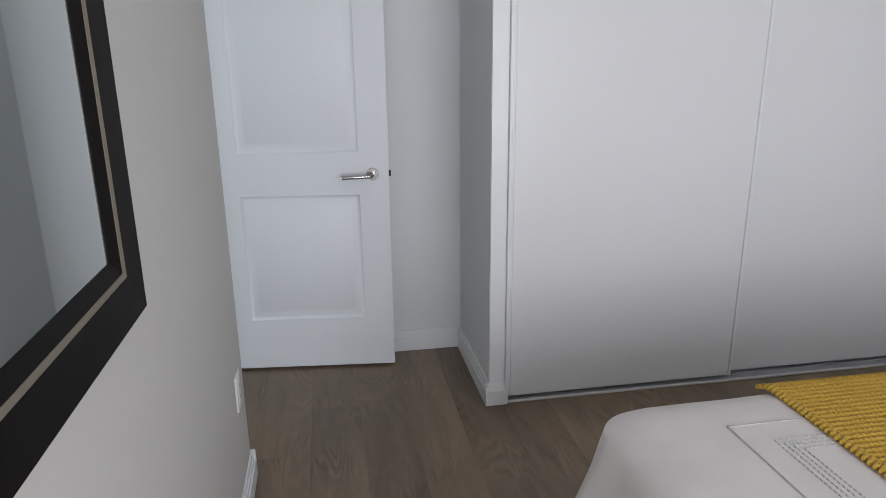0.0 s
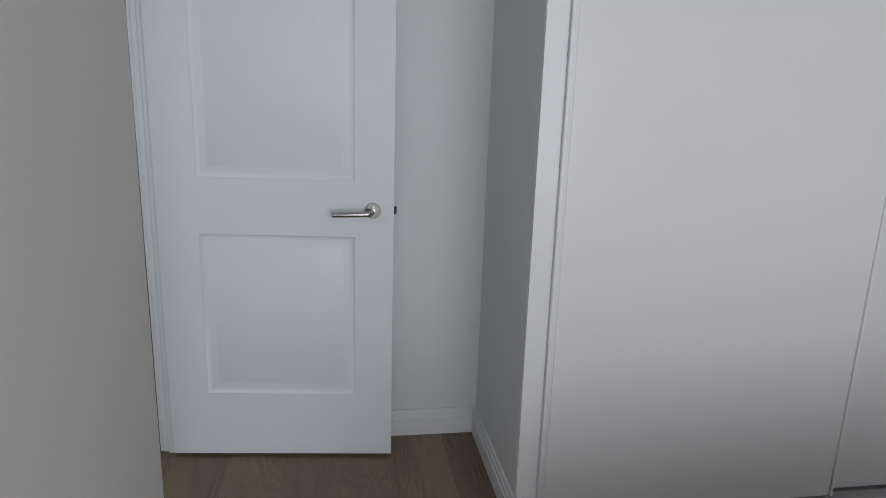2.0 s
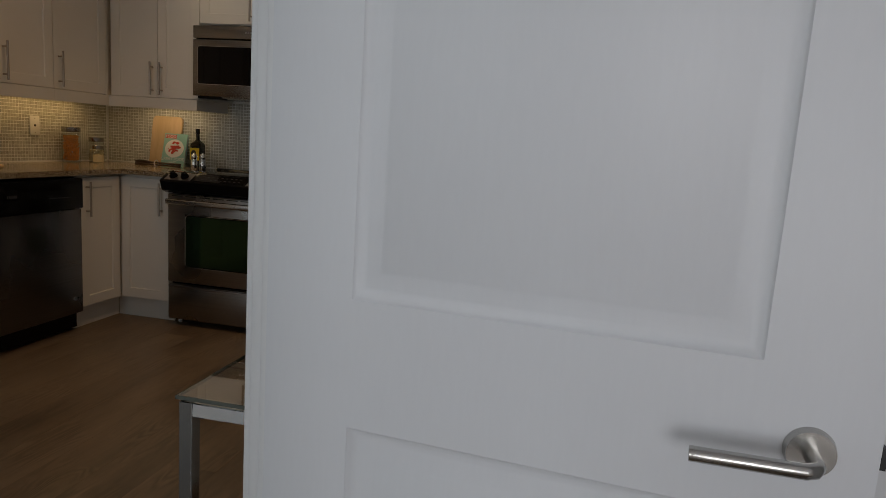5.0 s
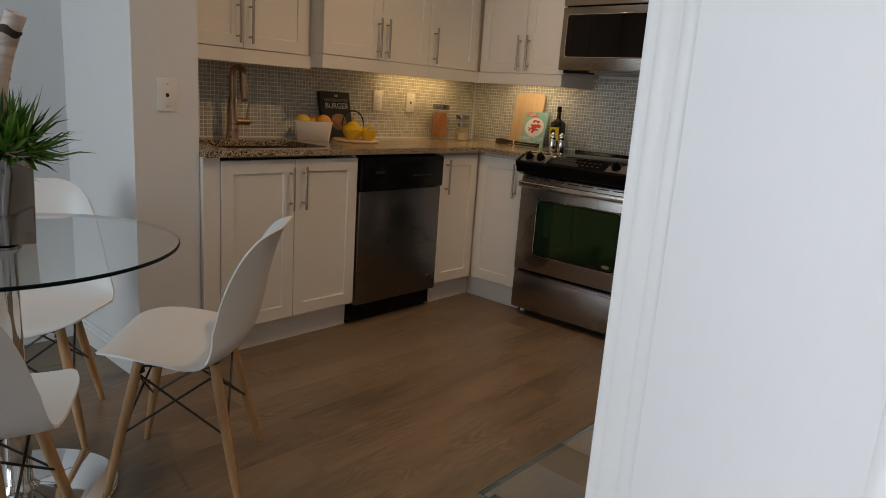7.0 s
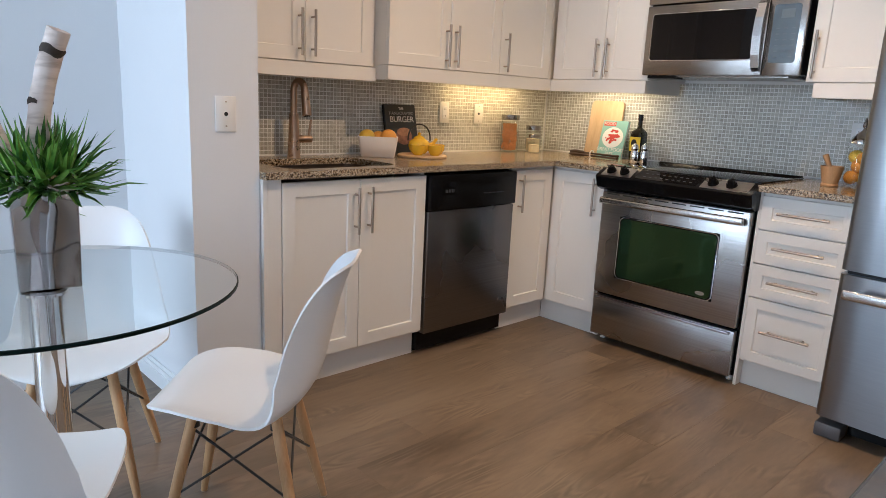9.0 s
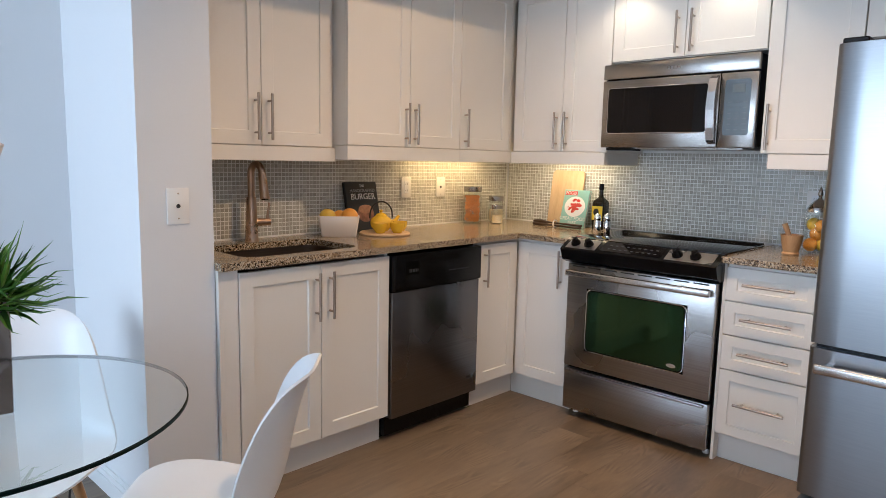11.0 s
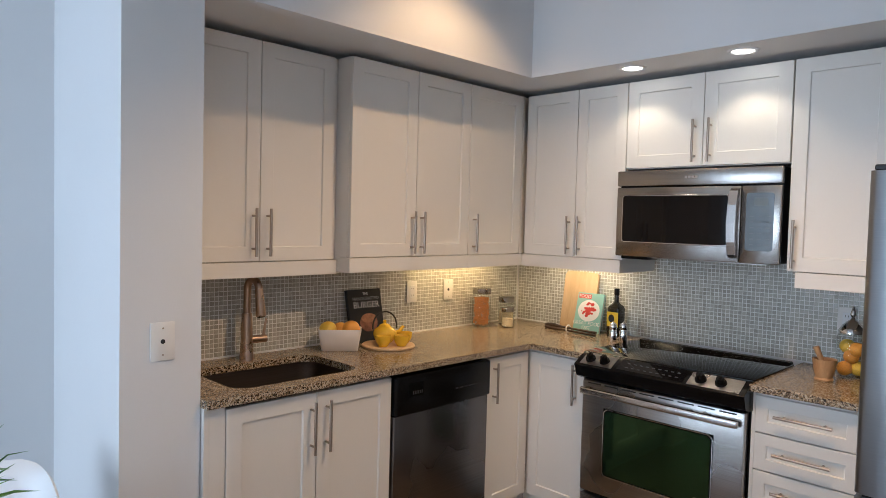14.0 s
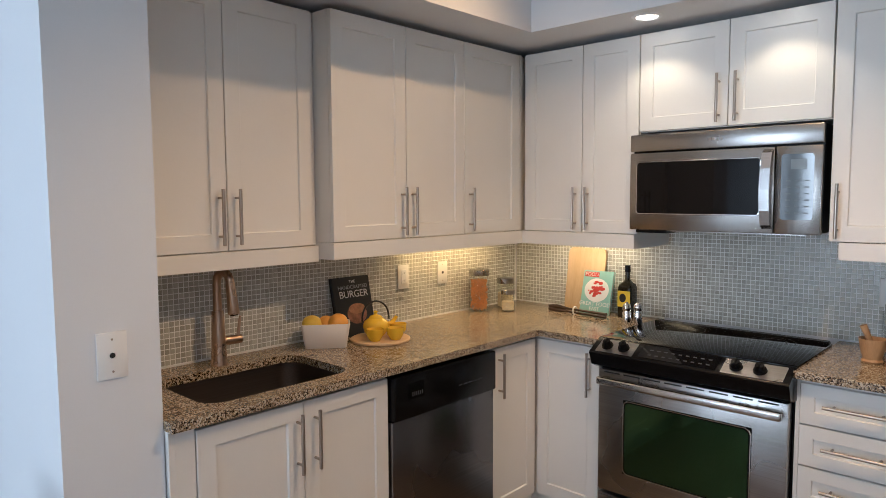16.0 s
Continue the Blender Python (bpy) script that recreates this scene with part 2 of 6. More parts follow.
def wood(name, dark, light, axis, ring=14.0, rough=0.5, tone=0.35, fine=0.45, along=0.10, figure=0.0):
    """Wood with grain along an axis; each board shifted and toned by its own random number."""
    n = Nodes(name)
    info = n.add("ShaderNodeObjectInfo")
    c = n.add("ShaderNodeTexCoord")
    off = n.add("ShaderNodeVectorMath")
    off.operation = "MULTIPLY_ADD"
    comb = n.add("ShaderNodeCombineXYZ")
    for i in range(3):
        n.link(info.outputs["Random"], comb.inputs[i])
    n.link(comb.outputs[0], off.inputs[0])
    off.inputs[1].default_value = (37.0, 71.0, 13.0)
    n.link(c.outputs["Object"], off.inputs[2])
    m = n.add("ShaderNodeMapping")
    sc = [1.0, 1.0, 1.0]
    sc[axis] = along
    m.inputs["Scale"].default_value = sc
    n.link(off.outputs[0], m.inputs["Vector"])
    v = m.outputs["Vector"]
    g1 = n.noise(v, ring, 6, 0.6, 0.6)
    g2 = n.noise(v, ring * 9, 4, 0.65)
    g3 = n.noise(off.outputs[0], 2.4, 3)
    add = n.add("ShaderNodeMath")
    add.operation = "MULTIPLY_ADD"
    add.inputs[1].default_value = fine
    n.link(g2, add.inputs[0])
    n.link(g1, add.inputs[2])
    if figure:
        # cathedral figure: even lines that follow the swell of a slow, stretched noise
        m2 = n.add("ShaderNodeMapping")
        sc2 = [1.0, 1.0, 1.0]
        sc2[axis] = 0.16
        m2.inputs["Scale"].default_value = sc2
        n.link(off.outputs[0], m2.inputs["Vector"])
        slow = n.noise(m2.outputs["Vector"], 6.0, 2, 0.45, 0.5)
        wob = n.noise(v, 60.0, 3, 0.6)
        ph = n.add("ShaderNodeMath")
        ph.operation = "MULTIPLY_ADD"
        ph.inputs[1].default_value = 120.0
        n.link(slow, ph.inputs[0])
        w2 = n.add("ShaderNodeMath")
        w2.operation = "MULTIPLY"
        w2.inputs[1].default_value = 5.0
        n.link(wob, w2.inputs[0])
        n.link(w2.outputs[0], ph.inputs[2])
        sn = n.add("ShaderNodeMath")
        sn.operation = "SINE"
        n.link(ph.outputs[0], sn.inputs[0])
        mask = n.add("ShaderNodeMapRange")
        mask.inputs["From Min"].default_value, mask.inputs["From Max"].default_value = 0.46, 0.66
        mask.inputs["To Max"].default_value = figure
        n.link(n.noise(off.outputs[0], 5.0, 2), mask.inputs["Value"])
        pr = n.add("ShaderNodeMath")
        pr.operation = "MULTIPLY"
        n.link(sn.outputs[0], pr.inputs[0])
        n.link(mask.outputs[0], pr.inputs[1])
        ad2 = n.add("ShaderNodeMath")
        n.link(pr.outputs[0], ad2.inputs[0])
        n.link(add.outputs[0], ad2.inputs[1])
        add = ad2
    col = n.ramp(add.outputs[0], [(0.30 + fine * 0.4, dark), (0.68 + fine * 0.55, light)])
    tint = n.add("ShaderNodeHueSaturation")
    n.link(col, tint.inputs["Color"])
    mr = n.add("ShaderNodeMapRange")
    mr.inputs["To Min"].default_value, mr.inputs["To Max"].default_value = 1 - tone / 2, 1 + tone / 2
    mx = n.add("ShaderNodeMath")
    mx.operation = "MULTIPLY_ADD"
    mx.inputs[1].default_value = 0.5
    n.link(info.outputs["Random"], mx.inputs[0])
    half = n.add("ShaderNodeMath")
    half.operation = "MULTIPLY"
    half.inputs[1].default_value = 0.5
    n.link(g3, half.inputs[0])
    n.link(half.outputs[0], mx.inputs[2])
    n.link(mx.outputs[0], mr.inputs["Value"])
    n.link(mr.outputs[0], tint.inputs["Value"])
    n.link(tint.outputs["Color"], n.bsdf.inputs["Base Color"])
    rr = n.add("ShaderNodeMapRange")
    rr.inputs["To Min"].default_value, rr.inputs["To Max"].default_value = rough - 0.08, rough + 0.12
    n.link(g1, rr.inputs["Value"])
    n.link(rr.outputs[0], n.bsdf.inputs["Roughness"])
    n.bump(add.outputs[0], 0.12, 0.001)
    return n.mat


M_PLANK = wood("laminate_oak_taupe", (0.121, 0.086, 0.055), (0.248, 0.180, 0.116), 1, 5.0, 0.36, 0.26, 0.26, 0.20, 0.12)
M_BEECH = wood("beech_wood", (0.36, 0.20, 0.085), (0.56, 0.35, 0.175), 2, 22.0, 0.45, 0.15)
M_BOARD = wood("maple_board", (0.50, 0.33, 0.17), (0.66, 0.48, 0.28), 2, 12.0, 0.5, 0.1)
M_WALNUT = wood("walnut_wood", (0.018, 0.010, 0.007), (0.055, 0.028, 0.018), 0, 20.0, 0.4, 0.1)


def glass(name, color=(1, 1, 1), rough=0.0, ior=1.45):
    n = Nodes(name)
    n.set(Base_Color=(*color, 1), Roughness=rough, IOR=ior, Transmission_Weight=1.0)
    return n.mat


def thin_glass(name, tint, gain=0.06, graze=1.1):
    """A pane: clear through, with mirror gloss that grows towards a flat angle."""
    n = Nodes(name)
    out = n.tree.nodes["Material Output"]
    n.tree.nodes.remove(n.bsdf)
    clear, gloss, mix, face = n.add("ShaderNodeBsdfTransparent"), n.add("ShaderNodeBsdfGlossy"), n.add("ShaderNodeMixShader"), n.add("ShaderNodeLayerWeight")
    power, fres = n.add("ShaderNodeMath"), n.add("ShaderNodeMath")
    power.operation, fres.operation = "POWER", "MULTIPLY_ADD"
    power.inputs[1].default_value = 3.6
    fres.inputs[1].default_value, fres.inputs[2].default_value = graze, gain
    fres.use_clamp = True
    clear.inputs["Color"].default_value = (*tint, 1)
    gloss.inputs["Roughness"].default_value = 0.01
    n.link(face.outputs["Facing"], power.inputs[0])
    n.link(power.outputs[0], fres.inputs[0])
    n.link(fres.outputs[0], mix.inputs[0])
    n.link(clear.outputs[0], mix.inputs[1])
    n.link(gloss.outputs[0], mix.inputs[2])
    n.link(mix.outputs[0], out.inputs["Surface"])
    return n.mat


M_GLASS = glass("clear_glass", (0.93, 0.98, 0.96))
M_MIRROR = surface("mirror_silver", (0.70, 0.74, 0.74), 0.01, 1.0, vary=0.01, bump=0.0, rvary=0.005)


def granite():
    n = Nodes("granite_speckled")
    v = n.coords()
    vo = n.add("ShaderNodeTexVoronoi", Scale=260.0)
    n.link(v, vo.inputs["Vector"])
    sep = n.add("ShaderNodeSeparateColor")
    n.link(vo.outputs["Color"], sep.inputs[0])
    big = n.noise(v, 22, 5, 0.7)
    mid = n.noise(v, 115, 4, 0.7)
    add = n.add("ShaderNodeMath")
    add.operation = "MULTIPLY_ADD"
    add.inputs[1].default_value = 0.62
    n.link(sep.outputs[0], add.inputs[0])
    m2 = n.add("ShaderNodeMath")
    m2.operation = "MULTIPLY_ADD"
    m2.inputs[1].default_value = 0.55
    n.link(mid, m2.inputs[0])
    m3 = n.add("ShaderNodeMath")
    m3.operation = "MULTIPLY"
    m3.inputs[1].default_value = 0.30
    n.link(big, m3.inputs[0])
    n.link(m3.outputs[0], m2.inputs[2])
    n.link(m2.outputs[0], add.inputs[2])
    col = n.ramp(add.outputs[0], [(0.46, (0.012, 0.010, 0.009)), (0.54, (0.05, 0.038, 0.030)), (0.60, (0.17, 0.120, 0.075)), (0.74, (0.28, 0.198, 0.112)), (0.84, (0.36, 0.278, 0.178)), (0.95, (0.52, 0.45, 0.34))])
    n.link(col, n.bsdf.inputs["Base Color"])
    n.set(Roughness=0.16)
    n.bump(mid, 0.03, 0.0005)
    return n.mat


M_GRANITE = granite()

# ---- structure ----
DOOR_WALL = 3.095          # bedroom face of the wall beside the doorway
CEIL = 2.70


def wall(name, *dims, material=None, label="smooth painted white plaster wall"):
    return solid(name, abox(*dims), material or M_WALL, label, "wall", kind="structure")


wall("wall_sink_side", -0.14, 0.0, -2.36, 0.14, 0, CEIL)
wall("wall_range_side", 0.0, 3.30, 0.0, 0.14, 0, CEIL)
wall("wall_fridge_side", 3.18, 3.30, -3.10, 0.0, 0, CEIL)
wall("wall_pier", -0.24, 0.56, -2.615, -2.36, 0, CEIL, label="white painted pier beside the kitchen counter")
wall("wall_dining", -0.24, -0.10, -6.60, -2.615, 0, CEIL)
wall("wall_partition", 2.905, 3.995, -3.22, -3.10, 0, CEIL)
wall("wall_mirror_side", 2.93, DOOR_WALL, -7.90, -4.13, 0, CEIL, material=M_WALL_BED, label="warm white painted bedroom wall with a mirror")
wall("wall_over_door", 2.895, 3.0, -4.13, -3.32, 2.09, CEIL)
wall("wall_closet_return", 3.995, 4.058, -3.795, -3.10, 0, CEIL)
wall("wall_over_closet", 4.058, 7.2, -3.80, -3.70, 2.38, CEIL)
wall("wall_closet_back", 4.058, 7.2, -3.22, -3.10, 0, CEIL)
wall("wall_bed_head", 7.2, 7.3, -7.90, -3.10, 0, CEIL)


def window_wall(name, x0, x1, y, a, b, z0, z1):
    bm = bmesh.new()
    for d in ((x0, a, 0, CEIL), (b, x1, 0, CEIL), (a, b, 0, z0), (a, b, z1, CEIL)):
        box(bm, d[0], d[1], y - 0.12, y, d[2], d[3])
    w = solid(name, bm, M_WALL, "white painted outer wall with a wide window", "wall", kind="structure")
    return w


def window(name, a, b, y, z0, z1):
    w = tagged(thing(name, "wide white framed window with clear panes", "window", ((a + b) / 2, y, z0)), kind="structure")
    bm = bmesh.new()
    for d in ((a, b, z0, z0 + 0.06), (a, b, z1 - 0.06, z1), (a, a + 0.06, z0 + 0.06, z1 - 0.06), (b - 0.06, b, z0 + 0.06, z1 - 0.06)):
        box(bm, d[0], d[1], y - 0.09, y - 0.03, d[2], d[3])
    m = (a + b) / 2
    box(bm, m - 0.03, m + 0.03, y - 0.09, y - 0.03, z0 + 0.06, z1 - 0.06)
    part("window_frame", bm, M_TRIM, w)
    for c, d in ((a + 0.06, m - 0.03), (m + 0.03, b - 0.06)):
        p = part("pane", abox(c, d, y - 0.065, y - 0.055, z0 + 0.06, z1 - 0.06), M_GLASS, w)
        p.visible_shadow = False


window_wall("wall_living_window", -0.10, 2.93, -6.48, 0.0, 1.9, 0.25, 2.45)
window("window_1", 0.0, 1.9, -6.48, 0.25, 2.45)
window_wall("wall_bedroom_window", DOOR_WALL, 7.2, -7.78, 3.4, 5.4, 0.25, 2.1)
window("window_2", 3.4, 5.4, -7.78, 0.25, 2.1)

solid("ceiling", abox(-0.14, 7.3, -7.9, 0.14, CEIL, CEIL + 0.1), M_CEIL, "flat white painted ceiling", "ceiling", kind="structure")
solid("ceiling_bulkhead_sink", abox(0.0, 0.565, -2.36, -0.655, 2.245, CEIL), M_WALL, "white dropped bulkhead over the wall cabinets", "bulkhead", kind="structure")
solid("ceiling_bulkhead_range", abox(0.0, 3.18, -0.655, 0.0, 2.245, CEIL), M_WALL, "white dropped bulkhead with two recessed spots", "bulkhead", kind="structure")
solid("ground", abox(-60, 60, -60, 60, -9.2, -9.0), surface("outdoor_ground", (0.12, 0.13, 0.10), 0.9), "grey green ground far below the windows", "ground", kind="structure")
solid("subfloor", abox(-0.14, 7.3, -7.9, 0.14, -0.20, -0.012), surface("subfloor_dark", (0.03, 0.025, 0.02), 0.9), "dark floor base under the planks", "floor", kind="structure")


def baseboard(name, x0, x1, y0, y1, outward):
    """outward: 'x+', 'y-' and so on, the side that faces the room."""
    bm = bmesh.new()
    for z0, z1, t in ((0, 0.062, 0.0), (0.062, 0.082, 0.004), (0.082, 0.10, 0.008)):
        a, b, c, d = x0, x1, y0, y1
        if outward == "x+":
            b -= t
        elif outward == "x-":
            a += t
        elif outward == "y+":
            d -= t
        else:
            c += t
        box(bm, a, b, c, d, z0, z1)
    return solid(name, bm, M_TRIM, "white painted stepped wooden baseboard", "baseboard", kind="structure")


baseboard("baseboard_pier_end", -0.10, 0.575, -2.630, -2.616, "y-")
baseboard("baseboard_pier_side", 0.561, 0.575, -2.615, -2.362, "x+")
baseboard("baseboard_dining", -0.099, -0.085, -6.48, -2.631, "x+")
baseboard("baseboard_behind_door", 2.95, 3.978, -3.237, -3.221, "y-")
baseboard("baseboard_closet_return", 3.978, 3.994, -3.82, -3.221, "x-")
baseboard("baseboard_closet_stile", 3.978, 4.058, -3.822, -3.808, "y-")
baseboard("baseboard_mirror_wall", 3.096, 3.111, -7.78, -4.13, "x+")
baseboard("baseboard_mirror_wall_end", 2.95, 3.111, -4.129, -4.114, "y+")

# doorway frame
bm = bmesh.new()
box(bm, 2.855, 2.8655, -3.262, -3.10, 0, 2.15, 0.003, 2)
box(bm, 2.866, 2.885, -3.268, -3.10, 0, 2.09, 0.004, 2)
box(bm, 2.8865, 2.904, -3.278, -3.10, 0, 2.09, 0.004, 2)
solid("door_frame", bm, M_TRIM, "white painted door jamb with a rounded stop", "door frame", kind="structure")

# ---- bedroom door ----
HINGE, DOOR_TURN, DW, DH, DT = Vector((2.907, -3.298, 0.012)), radians(-6.1), 0.755, 2.03, 0.036


def panel_door():
    """A two-panel door from its hinge edge along x, its face at y = 0 and its back behind."""
    door = thing("door_1", "white two-panel bedroom door standing open with a lever handle", "door")
    door["kind"] = "structure"
    bm = bmesh.new()
    xs = [0, 0.130, 0.630, DW]
    zs = [0, 0.229, 0.786, 0.966, 1.89, DH]
    for y, flip in ((0.0, 1), (DT, -1)):
        g = [[bm.verts.new((x, y, z)) for z in zs] for x in xs]
        for i in range(3):
            for j in range(5):
                if i == 1 and j in (1, 3):
                    continue
                bm.faces.new((g[i][j], g[i + 1][j], g[i + 1][j + 1], g[i][j + 1]))
        for j in (1, 3):
            ring = [g[1][j], g[2][j], g[2][j + 1], g[1][j + 1]]
            cx = (xs[1] + xs[2]) / 2
            cz = (zs[j] + zs[j + 1]) / 2
            prev = ring
            for inset, depth in ((0.004, 0.0045), (0.011, 0.0075), (0.018, 0.0066), (0.036, 0.0050), (0.043, 0.0014)):
                cur = []
                for v in ring:
                    sx = 1 if v.co.x < cx else -1
                    sz = 1 if v.co.z < cz else -1
                    cur.append(bm.verts.new((v.co.x + sx * inset, y + flip * depth, v.co.z + sz * inset)))
                for k in range(4):
                    bm.faces.new((prev[k], prev[(k + 1) % 4], cur[(k + 1) % 4], cur[k]))
                prev = cur
            bm.faces.new(prev)
    for x0, z0, x1, z1 in ((0, 0, DW, 0), (DW, 0, DW, DH), (DW, DH, 0, DH), (0, DH, 0, 0)):
        bm.faces.new([bm.verts.new(p) for p in ((x0, 0, z0), (x1, 0, z1), (x1, DT, z1), (x0, DT, z0))])
    bmesh.ops.remove_doubles(bm, verts=bm.verts, dist=1e-5)
    part("door_slab", bm, M_DOOR, door)
    kx, kz = 0.687, 0.873
    handle = part("handle", tube(bmesh.new(), [(kx, -0.012, kz), (kx, -0.045, kz), (kx - 0.004, -0.052, kz - 0.001), (kx - 0.012, -0.055, kz - 0.002), (kx - 0.125, -0.055, kz - 0.006)], 0.0085), M_SATIN, door, "brushed nickel lever handle")
    part("rose", arod((kx, 0, kz), (kx, -0.012, kz), 0.027, 0.025, 32), M_SATIN, handle)
    part("latch", abox(DW, DW + 0.009, 0.010, 0.026, kz - 0.012, kz + 0.012), M_BLACKMETAL, door, "dark metal latch bolt")
    door.matrix_basis = Matrix.Translation(HINGE) @ Matrix.Rotation(DOOR_TURN, 4, "Z")
    return door


panel_door()

# ---- closet ----
bm = bmesh.new()
box(bm, 3.996, 4.057, -3.807, -3.796, 0.0, 2.40)
box(bm, 4.0575, 4.070, -3.822, -3.80, 0.0, 2.38, 0.002)
solid("closet_trim", bm, M_TRIM, "white painted closet side trim", "trim", kind="structure")


def sliding_door(x0, x1, y, label):
    d = thing("sliding_door", label, "sliding door", ((x0 + x1) / 2, y, 0.02), "closet doors")
    part("panel", abox(x0 + 0.012, x1 - 0.012, y, y + 0.016, 0.026, 2.36, 0.002), M_CLOSET, d)
    part("stile", abox(x0, x0 + 0.012, y - 0.004, y + 0.02, 0.02, 2.365, 0.002), M_TRIM, d)
    part("stile", abox(x1 - 0.012, x1, y - 0.004, y + 0.02, 0.02, 2.365, 0.002), M_TRIM, d)
    part("rail", abox(x0 + 0.012, x1 - 0.012, y + 0.004, y + 0.018, 0.020, 0.026), M_TRIM, d)


sliding_door(4.073, 5.07, -3.795, "tall smooth white sliding closet door")
sliding_door(5.045, 6.07, -3.760, "tall smooth white sliding closet door on the rear track")
sliding_door(6.045, 7.09, -3.795, "tall smooth white sliding closet door")
bm = bmesh.new()
box(bm, 4.072, 7.19, -3.800, -3.73, 0, 0.006)
for y in (-3.765, -3.735):
    box(bm, 4.072, 7.19, y - 0.002, y + 0.003, 0.006, 0.012)
solid("closet_track_bed", bm, surface("track_aluminium", (0.42, 0.42, 0.43), 0.4, 0.4), "grey metal floor channel under the closet doors", "door track", kind="structure")
solid("closet_track", abox(4.072, 7.19, -3.815, -3.803, 0, 0.010, 0.002), surface("track_lip", (0.62, 0.62, 0.63), 0.4, 0.2), "thin metal floor track lip under the closet doors", "door track", kind="structure")

# ---- kitchen ----
def rbox(bm, run, u0, u1, v0, v1, z0, z1, bevel=0.0, seg=1):
    """A box beside a wall: u along it, v out from it. run 'sink' is the wall x = 0, 'range' the wall y = 0."""
    if run == "sink":
        return box(bm, v0, v1, u0, u1, z0, z1, bevel, seg)
    return box(bm, u0, u1, -v1, -v0, z0, z1, bevel, seg)


def rpt(run, u, v, z):
    return (v, u, z) if run == "sink" else (u, -v, z)


def bar_handle(parent, run, u, v, z0, z1, flat=False, u1=None):
    bm = bmesh.new()
    if u1 is None:
        rod(bm, rpt(run, u, v + 0.032, z0), rpt(run, u, v + 0.032, z1), 0.006)
        for z in (z0 + 0.03, z1 - 0.03):
            rod(bm, rpt(run, u, v, z), rpt(run, u, v + 0.032, z), 0.0045, seg=10)
    else:
        rod(bm, rpt(run, u, v + 0.032, z0), rpt(run, u1, v + 0.032, z0), 0.006)
        for w in (u + 0.03, u1 - 0.03):
            rod(bm, rpt(run, w, v, z0), rpt(run, w, v + 0.032, z0), 0.0045, seg=10)
    part("handle", bm, M_NICKEL, parent, "brushed nickel bar handle")


def shaker(parent, run, u0, u1, z0, z1, v, name="door", rail=0.058):
    """A framed door or drawer front in one piece, its face at v and its panel sunk."""
    g, t = 0.0016, 0.019
    u0, u1, z0, z1 = u0 + g, u1 - g, z0 + g, z1 - g
    bm = bmesh.new()
    loops = []
    for inset, d in ((0, -t), (0, -0.0015), (0.0015, 0), (rail - 0.001, 0), (rail, -0.001), (rail + 0.002, -0.008)):
        loops.append([bm.verts.new(rpt(run, u, v + d, z)) for u, z in ((u0 + inset, z0 + inset), (u1 - inset, z0 + inset), (u1 - inset, z1 - inset), (u0 + inset, z1 - inset))])
    for p, q in zip(loops, loops[1:]):
        for i in range(4):
            bm.faces.new((p[i], p[(i + 1) % 4], q[(i + 1) % 4], q[i]))
    bm.faces.new(loops[0])
    bm.faces.new(loops[-1])
    return part(name, bm, M_CAB, parent)


def cabinet(run, u0, u1, z0, z1, depth, label, group, name="wall_cabinet"):
    at = rpt(run, (u0 + u1) / 2, depth / 2, z0)
    c = thing(name, label, "cabinet", at, group)
    part("body", rbox(bmesh.new(), run, u0 + 0.001, u1 - 0.001, 0.003, depth - 0.020, z0, z1), M_CAB, c)
    return c


def valance(c, run, u0, u1, v, z0=1.282, z1=1.346, ends=()):
    bm = bmesh.new()
    rbox(bm, run, u0, u1, v - 0.018, v, z0, z1, 0.001)
    for e in ends:
        rbox(bm, run, e, e + 0.016, 0.03, v - 0.018, z0, z1)
    part("valance", bm, M_CAB, c)


ZB, ZT = 1.348, 2.216
G_UP, G_LOW = "wall cabinets", "base cabinets"
ZL = 1.336
c = cabinet("sink", -2.357, -1.5845, ZL, ZT, 0.236, "white shaker wall cabinet over the sink", G_UP)
for u0, u1, h in ((-2.352, -1.967, -1.998), (-1.967, -1.608, -1.934)):
    bar_handle(shaker(c, "sink", u0, u1, ZL, ZT, 0.236), "sink", h, 0.236, 1.358, 1.55)
valance(c, "sink", -2.357, -1.586, 0.236, 1.272, 1.334)
c = cabinet("sink", -1.584, -0.83, ZB, ZT, 0.326, "white shaker wall cabinet with two doors", G_UP)
for u0, u1, h in ((-1.584, -1.199, -1.228), (-1.199, -0.833, -1.168)):
    bar_handle(shaker(c, "sink", u0, u1, ZB, ZT, 0.326), "sink", h, 0.326, 1.362, 1.56)
valance(c, "sink", -1.584, -0.83, 0.326, ends=(-1.584,))
c = cabinet("sink", -0.83, -0.02, ZB, ZT, 0.326, "white shaker corner wall cabinet", G_UP)
bar_handle(shaker(c, "sink", -0.833, -0.414, ZB, ZT, 0.326), "sink", -0.797, 0.326, 1.362, 1.56)
valance(c, "sink", -0.83, -0.376, 0.326)
part("filler", rbox(bmesh.new(), "sink", -0.412, -0.394, 0.29, 0.324, ZB, ZT), M_CAB, c)
c = cabinet("range", 0.328, 0.956, ZB, ZT, 0.392, "white shaker wall cabinet beside the microwave", G_UP)
for u0, u1, h in ((0.346, 0.672, 0.640), (0.672, 0.955, 0.705)):
    bar_handle(shaker(c, "range", u0, u1, ZB, ZT, 0.392), "range", h, 0.392, 1.362, 1.56)
valance(c, "range", 0.328, 0.942, 0.392, ends=(0.926,))
c = cabinet("range", 0.957, 1.707, 1.795, ZT, 0.392, "short white shaker cabinet above the microwave", G_UP)
